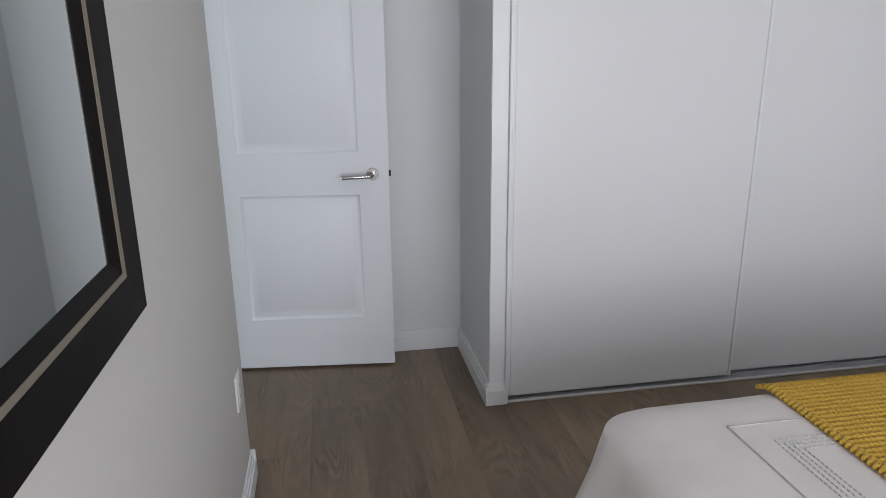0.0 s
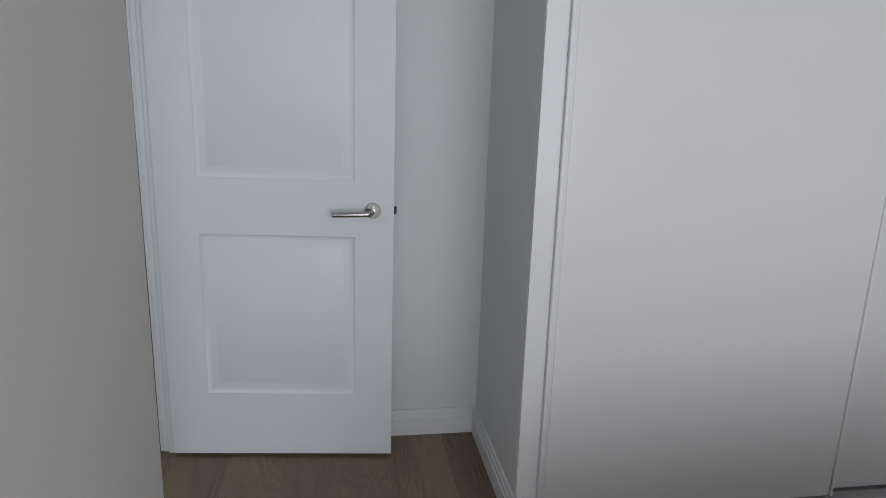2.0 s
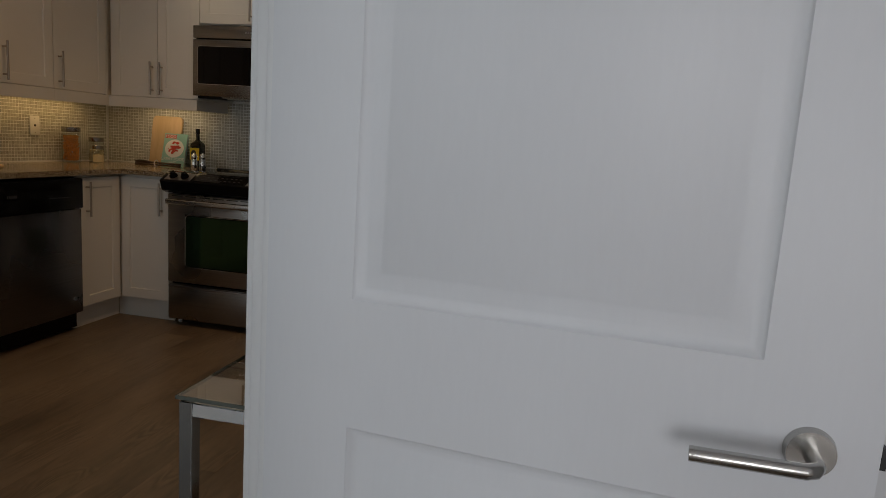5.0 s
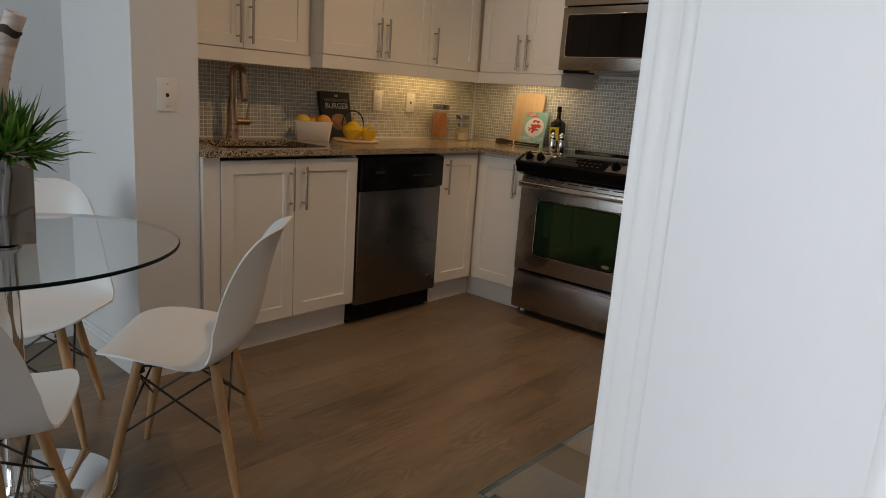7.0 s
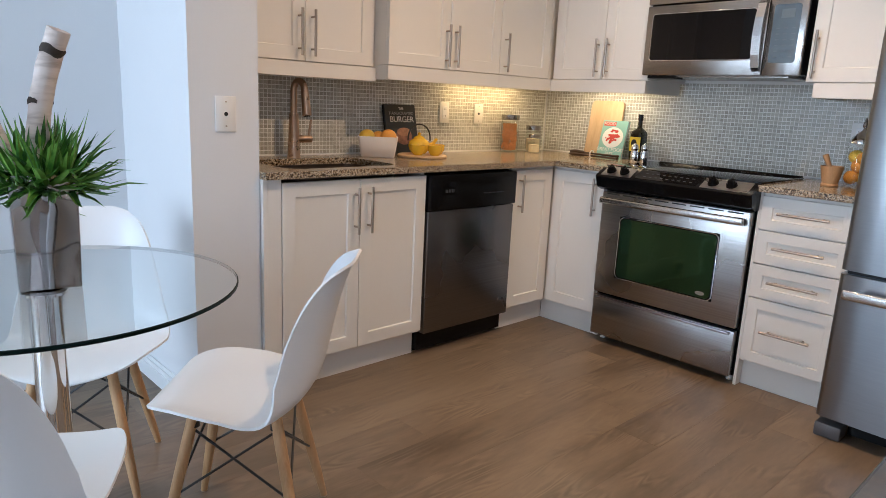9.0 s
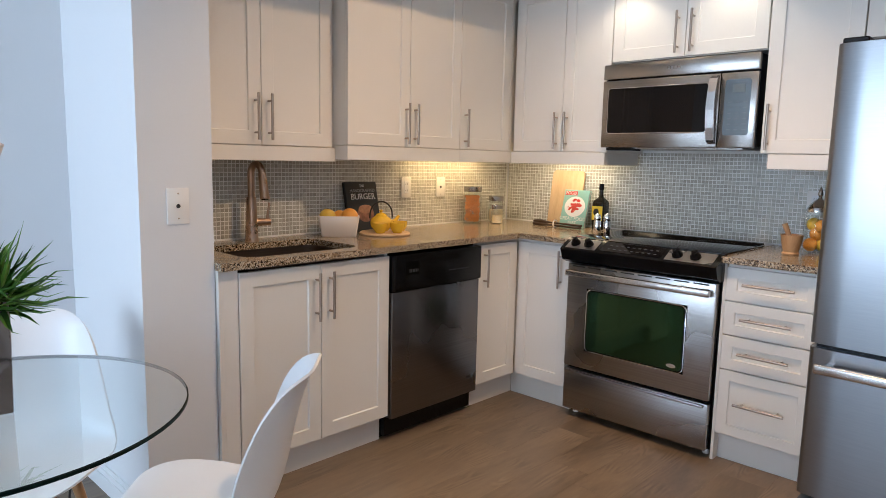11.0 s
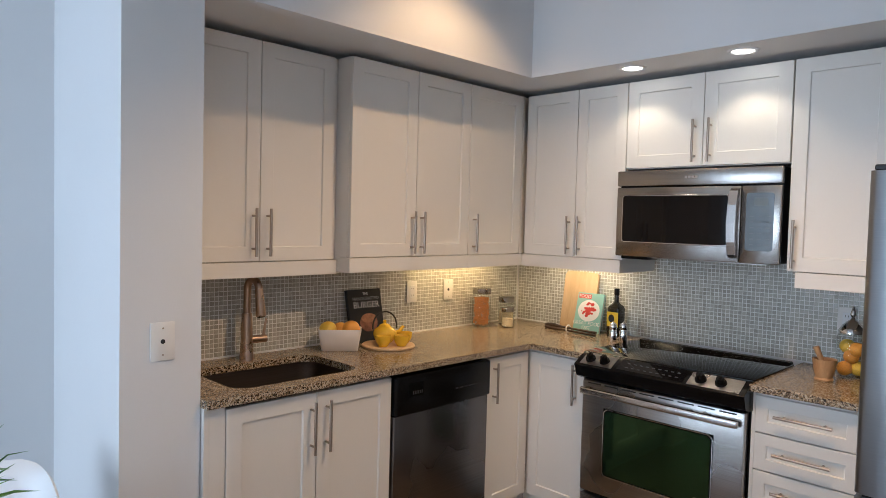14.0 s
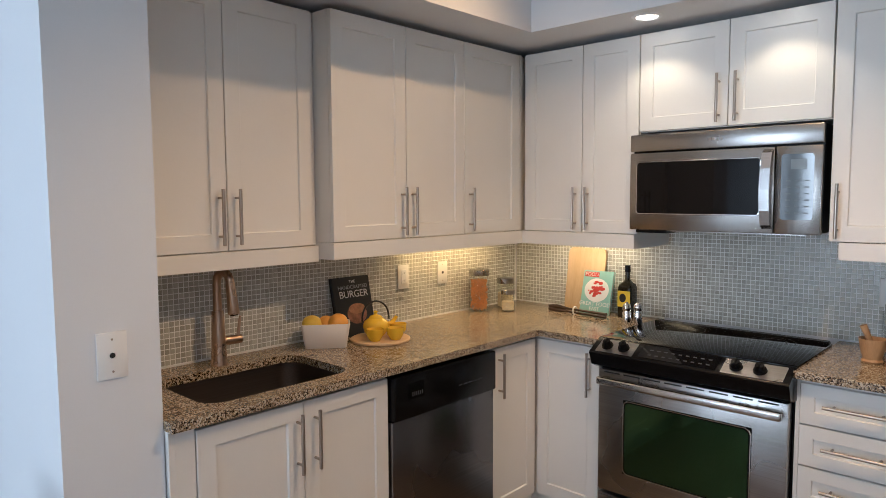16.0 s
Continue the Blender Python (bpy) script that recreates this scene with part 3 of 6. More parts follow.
for u0, u1, h in ((0.957, 1.336, 1.300), (1.336, 1.707, 1.372)):
    bar_handle(shaker(c, "range", u0, u1, 1.797, ZT, 0.392), "range", h, 0.392, 1.812, 2.005)
c = cabinet("range", 1.710, 2.070, ZB, ZT, 0.392, "tall white shaker wall cabinet beside the fridge", G_UP)
bar_handle(shaker(c, "range", 1.710, 2.070, ZB, ZT, 0.392), "range", 1.738, 0.392, 1.362, 1.56)
valance(c, "range", 1.745, 2.070, 0.392, ends=(1.745,))
c = cabinet("range", 2.074, 2.98, 1.80, ZT, 0.40, "white shaker cabinet above the fridge", G_UP)
for u0, u1 in ((2.074, 2.527), (2.527, 2.98)):
    shaker(c, "range", u0, u1, 1.80, ZT, 0.40)

# base cabinets
DF = 0.58


def toe_kick(c, run, u0, u1, v):
    part("toe_kick", rbox(bmesh.new(), run, u0, u1, v - 0.016, v, 0.0, 0.118), M_CAB, c)


c = cabinet("sink", -2.357, -1.545, 0.12, 0.882, DF, "white shaker base cabinet under the sink", G_LOW, "base_cabinet")
c.children[0].data.clear_geometry()
me = mesh_of("body", rbox(rbox(rbox(bmesh.new(), "sink", -2.356, -2.338, 0.003, DF - 0.002, 0.0, 0.882), "sink", -1.563, -1.546, 0.003, DF - 0.02, 0.12, 0.882), "sink", -2.338, -1.563, 0.003, DF - 0.02, 0.12, 0.14), M_CAB)
c.children[0].data = me
part("filler", rbox(bmesh.new(), "sink", -2.338, -2.280, DF - 0.018, DF - 0.003, 0.12, 0.882, 0.001), M_CAB, c)
for u0, u1, h in ((-2.278, -1.914, -1.940), (-1.914, -1.547, -1.872)):
    bar_handle(shaker(c, "sink", u0, u1, 0.130, 0.868, DF), "sink", h, DF, 0.64, 0.835)
toe_kick(c, "sink", -2.338, -1.546, 0.517)
c = cabinet("sink", -0.948, -0.60, 0.12, 0.882, DF, "narrow white shaker base cabinet in the corner", G_LOW, "base_cabinet")
bar_handle(shaker(c, "sink", -0.946, -0.628, 0.130, 0.868, DF), "sink", -0.902, DF, 0.65, 0.845)
toe_kick(c, "sink", -0.948, -0.566, 0.520)
RF = 0.620
c = cabinet("range", 0.560, 0.912, 0.12, 0.882, RF, "narrow white shaker base cabinet beside the range", G_LOW, "base_cabinet")
bar_handle(shaker(c, "range", 0.584, 0.908, 0.130, 0.868, RF), "range", 0.862, RF, 0.65, 0.845)
toe_kick(c, "range", 0.522, 0.912, 0.566)
c = cabinet("range", 1.684, 2.062, 0.12, 0.882, RF, "white base cabinet with four drawers", G_LOW, "base_cabinet")
part("side_panel", rbox(bmesh.new(), "range", 1.680, 1.694, 0.003, RF - 0.004, 0.0, 0.882, 0.001), M_CAB, c)
for z0, z1, hz in ((0.722, 0.868, 0.800), (0.574, 0.720, 0.652), (0.422, 0.572, 0.503), (0.130, 0.420, 0.282)):
    d = shaker(c, "range", 1.694, 2.060, z0, z1, RF, "drawer", 0.045)
    bar_handle(d, "range", 1.772, RF, hz, hz, u1=1.974)
toe_kick(c, "range", 1.694, 2.062, 0.566)


# ---- worktop with sink ----
CT, CB = 0.912, 0.884


def rounded(x0, x1, y0, y1, r, n=6):
    pts = []
    for cx, cy, a in ((x1 - r, y1 - r, 0), (x0 + r, y1 - r, 90), (x0 + r, y0 + r, 180), (x1 - r, y0 + r, 270)):
        for i in range(n + 1):
            t = radians(a + 90 * i / n)
            pts.append((cx + r * math.cos(t), cy + r * math.sin(t)))
    return pts


def worktop():
    top = thing("worktop", "speckled brown and grey polished granite worktop", "worktop", (0.3, -1.2, CB))
    bm = bmesh.new()
    n = 6
    sx0, sx1, sy0, sy1 = 0.155, 0.530, -2.215, -1.665
    inner = rounded(sx0, sx1, sy0, sy1, 0.07, n)
    ox0, ox1, oy0, oy1 = 0.003, 0.607, -2.359, -1.50
    corners = [(ox1, oy1), (ox0, oy1), (ox0, oy0), (ox1, oy0)]
    ti = [bm.verts.new((x, y, CT)) for x, y in inner]
    bi = [bm.verts.new((x, y, CB)) for x, y in inner]
    tc = [bm.verts.new((x, y, CT)) for x, y in corners]
    bc = [bm.verts.new((x, y, CB)) for x, y in corners]
    k = n + 1
    for ring, cs in ((ti, tc), (bi, bc)):
        for q in range(4):
            for i in range(n):
                bm.faces.new((cs[q], ring[q * k + i], ring[q * k + i + 1]))
            bm.faces.new((cs[q], ring[q * k + n], ring[(q * k + k) % (4 * k)], cs[(q + 1) % 4]))
    for i in range(4 * k):
        j = (i + 1) % (4 * k)
        bm.faces.new((ti[i], ti[j], bi[j], bi[i]))
    for q in (1, 2, 3):
        bm.faces.new((tc[q], tc[(q + 1) % 4], bc[(q + 1) % 4], bc[q]))
    # the rest of the L and its front edge
    out = [(0.003, -1.50), (0.607, -1.50), (0.607, -0.648), (0.914, -0.648), (0.914, -0.003), (0.003, -0.003)]
    to = [bm.verts.new((x, y, CT)) for x, y in out]
    bo = [bm.verts.new((x, y, CB)) for x, y in out]
    bm.faces.new(to)
    bm.faces.new(bo[::-1])
    for i in range(1, 6):
        j = (i + 1) % 6
        bm.faces.new((to[i], to[j], bo[j], bo[i]))
    bmesh.ops.remove_doubles(bm, verts=bm.verts, dist=1e-4)
    part("slab", bm, M_GRANITE, top)
    part("slab", abox(1.678, 2.070, -0.652, -0.003, CB, CT, 0.002), M_GRANITE, top)
    bm = bmesh.new()
    box(bm, 0.0035, 0.010, -2.358, -0.004, CT, CT + 0.006)
    box(bm, 0.010, 0.914, -0.010, -0.0035, CT, CT + 0.006)
    part("caulk_bead", bm, M_PLATE, top, "white sealant bead along the tiles")
    sink = thing("kitchen_sink", "stainless steel undermount kitchen sink, empty", "sink", (0.34, -1.94, 0.70))
    bm = bmesh.new()
    rings = []
    for grow, z in ((0.012, CB - 0.001), (0.004, CB - 0.001), (0.002, 0.76), (-0.02, 0.712), (-0.05, 0.70)):
        rings.append([bm.verts.new((x, y, z)) for x, y in rounded(sx0 - grow, sx1 + grow, sy0 - grow, sy1 + grow, 0.07, n)])
    for a, b in zip(rings, rings[1:]):
        for i in range(len(a)):
            bm.faces.new((a[i], a[(i + 1) % len(a)], b[(i + 1) % len(a)], b[i])).smooth = True
    bm.faces.new(rings[-1])
    part("basin", bm, M_SINK_SHADED, sink)
    part("drain", alathe([(0.0, 0.004), (0.03, 0.002), (0.043, 0.003), (0.045, 0.0)], 0.33, -1.94, 0.7005), M_CHROME, sink)


worktop()

# ---- dishwasher ----
dw = thing("dishwasher", "stainless dishwasher with a black control strip", "dishwasher", (0.3, -1.245, 0))
part("body", abox(0.02, 0.545, -1.540, -0.952, 0.02, 0.872), M_BLACK, dw)
bm = bmesh.new()
box(bm, 0.545, 0.592, -1.539, -0.953, 0.113, 0.700, 0.004, 2)
part("door_panel", bm, M_STEEL_DARK, dw, "dark brushed stainless door")
cp = part("control_panel", abox(0.545, 0.606, -1.539, -0.953, 0.704, 0.868, 0.006, 2), M_BLACK, dw, "glossy black control panel")
part("vent", abox(0.6055, 0.608, -1.47, -1.39, 0.775, 0.835), M_BLACKGLASS, cp)
bm = bmesh.new()
for i in range(6):
    box(bm, 0.607, 0.6085, -1.452 + i * 0.010, -1.447 + i * 0.010, 0.785, 0.80)
for i in range(5):
    box(bm, 0.6055, 0.607, -1.19 + i * 0.03, -1.172 + i * 0.03, 0.768, 0.772)
tagged(part("button_marks", bm, surface("grey_print", (0.04, 0.04, 0.043), 0.5), cp), kind="stuff")
part("kick_plate", abox(0.40, 0.500, -1.535, -0.956, 0.0, 0.108), M_BLACK, dw)


def badge(parent, run, u, v, z, w=0.046, h=0.019):
    """A plain oval maker's badge."""
    bm = bmesh.new()
    ring = []
    for d in (0.0, 0.002):
        ring.append([bm.verts.new(rpt(run, u + w / 2 * math.cos(a), v + d, z + h / 2 * math.sin(a))) for a in (2 * math.pi * i / 24 for i in range(24))])
    for i in range(24):
        bm.faces.new((ring[0][i], ring[0][(i + 1) % 24], ring[1][(i + 1) % 24], ring[1][i]))
    bm.faces.new(ring[1])
    return part("badge", bm, M_CHROME, parent, "small silver oval badge")


badge(dw, "sink", -1.012, 0.592, 0.200)

# ---- range ----
RX0, RX1, RY = 0.922, 1.672, 0.655


def stove():
    st = thing("range", "stainless electric range with a black glass cooktop", "range", ((RX0 + RX1) / 2, -0.33, 0))
    part("body", abox(RX0, RX1, -RY + 0.05, -0.02, 0.035, 0.868), M_BLACK, st)
    for x in (RX0 + 0.03, RX1 - 0.03):
        for y in (-RY + 0.09, -0.06):
            part("foot", arod((x, y, 0.0), (x, y, 0.035), 0.014), M_PLATE, st)
    # cooktop glass on the worktop's level, a little wider than the body
    ck = part("cooktop", abox(RX0 - 0.012, RX1 + 0.012, -RY + 0.03, -0.14, 0.913, 0.922, 0.003, 2), M_BLACKGLASS, st, "black ceramic glass cooktop")
    ring_print = surface("burner_print", (0.05, 0.05, 0.052), 0.25)
    for cx, cy, r in ((1.10, -0.46, 0.085), (1.49, -0.46, 0.105), (1.10, -0.25, 0.105), (1.49, -0.25, 0.085)):
        for r0 in (r, r * 0.62):
            bm = bmesh.new()
            ring = [[bm.verts.new((cx + (r0 + d) * math.cos(a), cy + (r0 + d) * math.sin(a), 0.9224)) for a in (2 * math.pi * i / 48 for i in range(48))] for d in (0, 0.002)]
            for i in range(48):
                bm.faces.new((ring[0][i], ring[0][(i + 1) % 48], ring[1][(i + 1) % 48], ring[1][i]))
            part("burner_ring", bm, ring_print, ck)
    part("rear_trim", abox(RX0 + 0.004, RX1 - 0.004, -0.139, -0.10, 0.905, 0.926, 0.004), M_BLACK, st)
    # sloping control panel
    def slope(bm, x0, x1, a, b, out):
        """A slab on the slope from a to b in (y, z), raised by out."""
        (y0, z0), (y1, z1) = a, b
        d = Vector((y1 - y0, z1 - z0)).normalized()
        nrm = Vector((d.y, -d.x)) if d.y > 0 else Vector((-d.y, d.x))
        nrm = Vector((-abs(nrm.x), abs(nrm.y)))
        vs = []
        for x in (x0, x1):
            for (y, z) in ((y0, z0), (y1, z1), (y1 + nrm.x * out, z1 + nrm.y * out), (y0 + nrm.x * out, z0 + nrm.y * out)):
                vs.append(bm.verts.new((x, y, z)))
        bm.faces.new(vs[0:4])
        bm.faces.new(vs[4:8][::-1])
        for i in range(4):
            j = (i + 1) % 4
            bm.faces.new((vs[i], vs[j], vs[4 + j], vs[4 + i]))
        return bm
    P0, P1 = (-0.712, 0.872), (-0.628, 0.918)
    bm = bmesh.new()
    prof = [(-0.605, 0.800), (-0.655, 0.800), (-0.690, 0.815), (-0.712, 0.868), (-0.708, 0.8745), (-0.628, 0.918), (-0.605, 0.918)]
    for x0, x1 in ((RX0 - 0.012, RX1 + 0.012),):
        a = [bm.verts.new((x0, y, z)) for y, z in prof]
        b = [bm.verts.new((x1, y, z)) for y, z in prof]
        bm.faces.new(a)
        bm.faces.new(b[::-1])
        for i in range(len(prof)):
            j = (i + 1) % len(prof)
            bm.faces.new((a[i], a[j], b[j], b[i]))
    cp = part("control_panel", bm, M_BLACK, st, "black control panel with steel inlays")
    mid = lambda f: (P0[0] + (P1[0] - P0[0]) * f, P0[1] + (P1[1] - P0[1]) * f)
    for x0, x1 in ((RX0 + 0.012, RX0 + 0.175), (RX1 - 0.225, RX1 - 0.012)):
        part("inlay", slope(bmesh.new(), x0, x1, mid(0.10), mid(0.92), 0.002), M_STEEL, cp)
    part("display", slope(bmesh.new(), RX0 + 0.20, RX1 - 0.245, mid(0.15), mid(0.90), 0.0025), M_BLACKGLASS, cp)
    bm = bmesh.new()
    for i in range(9):
        for f in (0.32, 0.62):
            slope(bm, RX0 + 0.235 + i * 0.029, RX0 + 0.248 + i * 0.029, mid(f), mid(f + 0.06), 0.0035)
    tagged(part("button_marks", bm, surface("panel_print", (0.03, 0.032, 0.035), 0.5), cp), kind="stuff")
    d = Vector((0, P1[0] - P0[0], P1[1] - P0[1])).normalized()
    nrm = Vector((0, -d.z, d.y))
    for x in (RX0 + 0.052, RX0 + 0.125, RX1 - 0.178, RX1 - 0.095):
        c = Vector((x, *mid(0.5))) + nrm * 0.002
        kn = part("knob", rod(rod(bmesh.new(), c, c + nrm * 0.010, 0.024, 0.022, 24), c + nrm * 0.010, c + nrm * 0.028, 0.018, 0.015, 24), M_BLACK, cp)
        tip = c + nrm * 0.0285
        b2 = bmesh.new()
        box(b2, -0.003, 0.003, -0.016, 0.016, 0, 0.006, 0.001)
        b2.transform(Matrix.Translation(tip - nrm * 0.002) @ nrm.to_track_quat("Z", "Y").to_matrix().to_4x4())
        part("pointer", b2, M_BLACK, kn)
    # oven door
    y = -RY
    door = part("oven_door", abox(RX0 + 0.002, RX1 - 0.002, y, y + 0.045, 0.268, 0.792, 0.006, 2), M_STEEL, st, "brushed stainless oven door")
    wb = part("window_surround", abox(RX0 + 0.118, RX1 - 0.122, y - 0.003, y, 0.362, 0.678, 0.0015), M_BLACK, door)
    bm = bmesh.new()
    pts = rounded(RX0 + 0.128, RX1 - 0.132, 0.372, 0.668, 0.022)
    a = [bm.verts.new((px, y - 0.0035, pz)) for px, pz in pts]
    b = [bm.verts.new((px, y - 0.006, pz)) for px, pz in pts]
    bm.faces.new(b)
    for i in range(len(pts)):
        bm.faces.new((a[i], a[(i + 1) % len(pts)], b[(i + 1) % len(pts)], b[i]))
    part("oven_window", bm, M_OVENGLASS, door, "green tinted reflective oven window")
    bm = bmesh.new()
    tube(bm, [(px, y - 0.004, pz) for px, pz in rounded(RX0 + 0.121, RX1 - 0.125, 0.365, 0.675, 0.026) + rounded(RX0 + 0.121, RX1 - 0.125, 0.365, 0.675, 0.026)[:1]], 0.0028, 6)
    part("window_trim", bm, M_CHROME, door)
    badge(door, "range", RX1 - 0.178, RY + 0.0055, 0.392)
    bm = bmesh.new()
    box(bm, RX0 + 0.015, RX1 - 0.012, y - 0.052, y - 0.030, 0.735, 0.768, 0.009, 3)
    for x in (RX0 + 0.03, RX1 - 0.06):
        box(bm, x, x + 0.03, y - 0.036, y, 0.738, 0.765, 0.004)
    part("handle", bm, M_STEEL_BRIGHT, door, "thick stainless bar handle")
    vt = bmesh.new()
    for i in range(8):
        x0 = RX0 + 0.03 + i * 0.088
        box(vt, x0, x0 + 0.07, y - 0.0015, y + 0.004, 0.779, 0.785)
    part("vent_slots", vt, M_SHADOWGAP, door)
    dr = part("storage_drawer", abox(RX0 + 0.002, RX1 - 0.002, y + 0.004, y + 0.04, 0.040, 0.252, 0.005, 2), M_STEEL, st, "stainless storage drawer")
    part("grip", abox(RX0 + 0.02, RX1 - 0.02, y - 0.016, y + 0.006, 0.236, 0.249, 0.004, 2), M_STEEL, dr)


def oven_glass():
    n = Nodes("oven_glass_green")
    v = n.coords()
    f = n.noise(v, 5.0, 2)
    n.link(n.ramp(f, [(0.3, (0.004, 0.010, 0.005)), (0.7, (0.008, 0.019, 0.008))]), n.bsdf.inputs["Base Color"])
    n.set(Roughness=0.06, Metallic=0.0, IOR=2.1)
    n.bsdf.inputs["Specular Tint"].default_value = (0.27, 0.50, 0.24, 1)
    return n.mat


M_OVENGLASS = oven_glass()
stove()

# ---- microwave over the range ----
MX0, MX1, MY, MZ0, MZ1 = 0.934, 1.692, 0.425, 1.372, 1.782


def microwave():
    m = thing("microwave", "stainless over-the-range microwave with a dark window", "microwave", ((MX0 + MX1) / 2, -0.2, MZ0))
    part("body", abox(MX0 + 0.004, MX1 - 0.002, -MY + 0.03, -0.004, MZ0 + 0.006, MZ1 - 0.002), M_BLACK, m)
    bm = bmesh.new()
    box(bm, MX0, MX1, -MY, -MY + 0.03, 1.709, MZ1, 0.005, 2)
    part("vent_grille", bm, M_STEEL_MICRO, m)
    dr = part("door", abox(MX0, 1.528, -MY, -MY + 0.03, MZ0, 1.703, 0.005, 2), M_STEEL_MICRO, m, "brushed stainless door")
    bm = bmesh.new()
    pts = rounded(MX0 + 0.034, 1.478, MZ0 + 0.070, 1.664, 0.014)
    a = [bm.verts.new((x, -MY, z)) for x, z in pts]
    b = [bm.verts.new((x, -MY - 0.0025, z)) for x, z in pts]
    bm.faces.new(b)
    for i in range(len(pts)):
        bm.faces.new((a[i], a[(i + 1) % len(pts)], b[(i + 1) % len(pts)], b[i]))
    part("window", bm, M_BLACKGLASS, dr, "black glass microwave window")
    lp = pts + pts[:1]
    part("window_trim", tube(bmesh.new(), [(x, -MY - 0.002, z) for x, z in lp], 0.003, 6), M_CHROME, dr)
    hz = [(1.507, -MY - 0.002, 1.39), (1.506, -MY - 0.024, 1.405), (1.505, -MY - 0.038, 1.46), (1.504, -MY - 0.044, 1.54), (1.505, -MY - 0.038, 1.62), (1.506, -MY - 0.024, 1.68), (1.507, -MY - 0.002, 1.694)]
    bm = bmesh.new()
    for i in range(len(hz) - 1):
        (x0, y0, z0), (x1, y1, z1) = hz[i], hz[i + 1]
        q = [bm.verts.new(p) for p in ((x0 - 0.018, y0, z0), (x0 + 0.018, y0, z0), (x1 + 0.018, y1, z1), (x1 - 0.018, y1, z1))]
        r = [bm.verts.new((v.co.x, v.co.y + 0.010, v.co.z)) for v in q]
        bm.faces.new(q)
        bm.faces.new(r[::-1])
        for k in range(4):
            bm.faces.new((q[k], q[(k + 1) % 4], r[(k + 1) % 4], r[k]))
    bmesh.ops.remove_doubles(bm, verts=bm.verts, dist=1e-5)
    part("handle", bm, M_STEEL_BRIGHT, dr, "bowed bright stainless handle")
    cp = part("control_panel", abox(1.531, MX1 - 0.001, -MY, -MY + 0.03, MZ0, 1.703, 0.005, 2), M_STEEL_MICRO, m)
    pts = rounded(1.552, 1.664, MZ0 + 0.055, 1.672, 0.012)
    bm = bmesh.new()
    a = [bm.verts.new((x, -MY, z)) for x, z in pts]
    b = [bm.verts.new((x, -MY - 0.002, z)) for x, z in pts]
    bm.faces.new(b)
    for i in range(len(pts)):
        bm.faces.new((a[i], a[(i + 1) % len(pts)], b[(i + 1) % len(pts)], b[i]))
    # dark keypad; a bluish reflection is painted into its base colour
    kp = part("keypad", bm, surface("keypad_reflection_tint", (0.04, 0.058, 0.072), 0.05, vary=0.2, bump=0, IOR=2.0), cp, "dark glossy keypad")
    part("display", abox(1.585, 1.640, -MY - 0.0032, -MY - 0.0019, 1.615, 1.652), surface("display_grey", (0.12, 0.15, 0.17), 0.1), kp)
    bm = bmesh.new()
    for i in range(3):
        for j in range(6):
            box(bm, 1.570 + i * 0.032, 1.586 + i * 0.032, -MY - 0.0028, -MY - 0.0019, 1.45 + j * 0.024, 1.455 + j * 0.024)
    tagged(part("key_marks", bm, surface("key_print", (0.05, 0.06, 0.066), 0.4), kp), kind="stuff")
    bm = bmesh.new()
    for i in range(4):
        box(bm, 1.275 + i * 0.016, 1.287 + i * 0.016, -MY - 0.002, -MY, 1.740, 1.752)
    part("badge", bm, M_CHROME, m, "small raised silver badge")
    part("underside", abox(MX0 + 0.06, MX1 - 0.06, -0.38, -0.05, MZ0 - 0.006, MZ0 + 0.006), M_STEEL_MICRO, m)
    part("filter", abox(MX0 + 0.02, MX0 + 0.16, -0.40, -0.30, MZ0 - 0.014, MZ0 + 0.006), M_BLACK, m)


microwave()

# ---- fridge ----
FX0, FX1, FY = 2.092, 2.92, 0.848


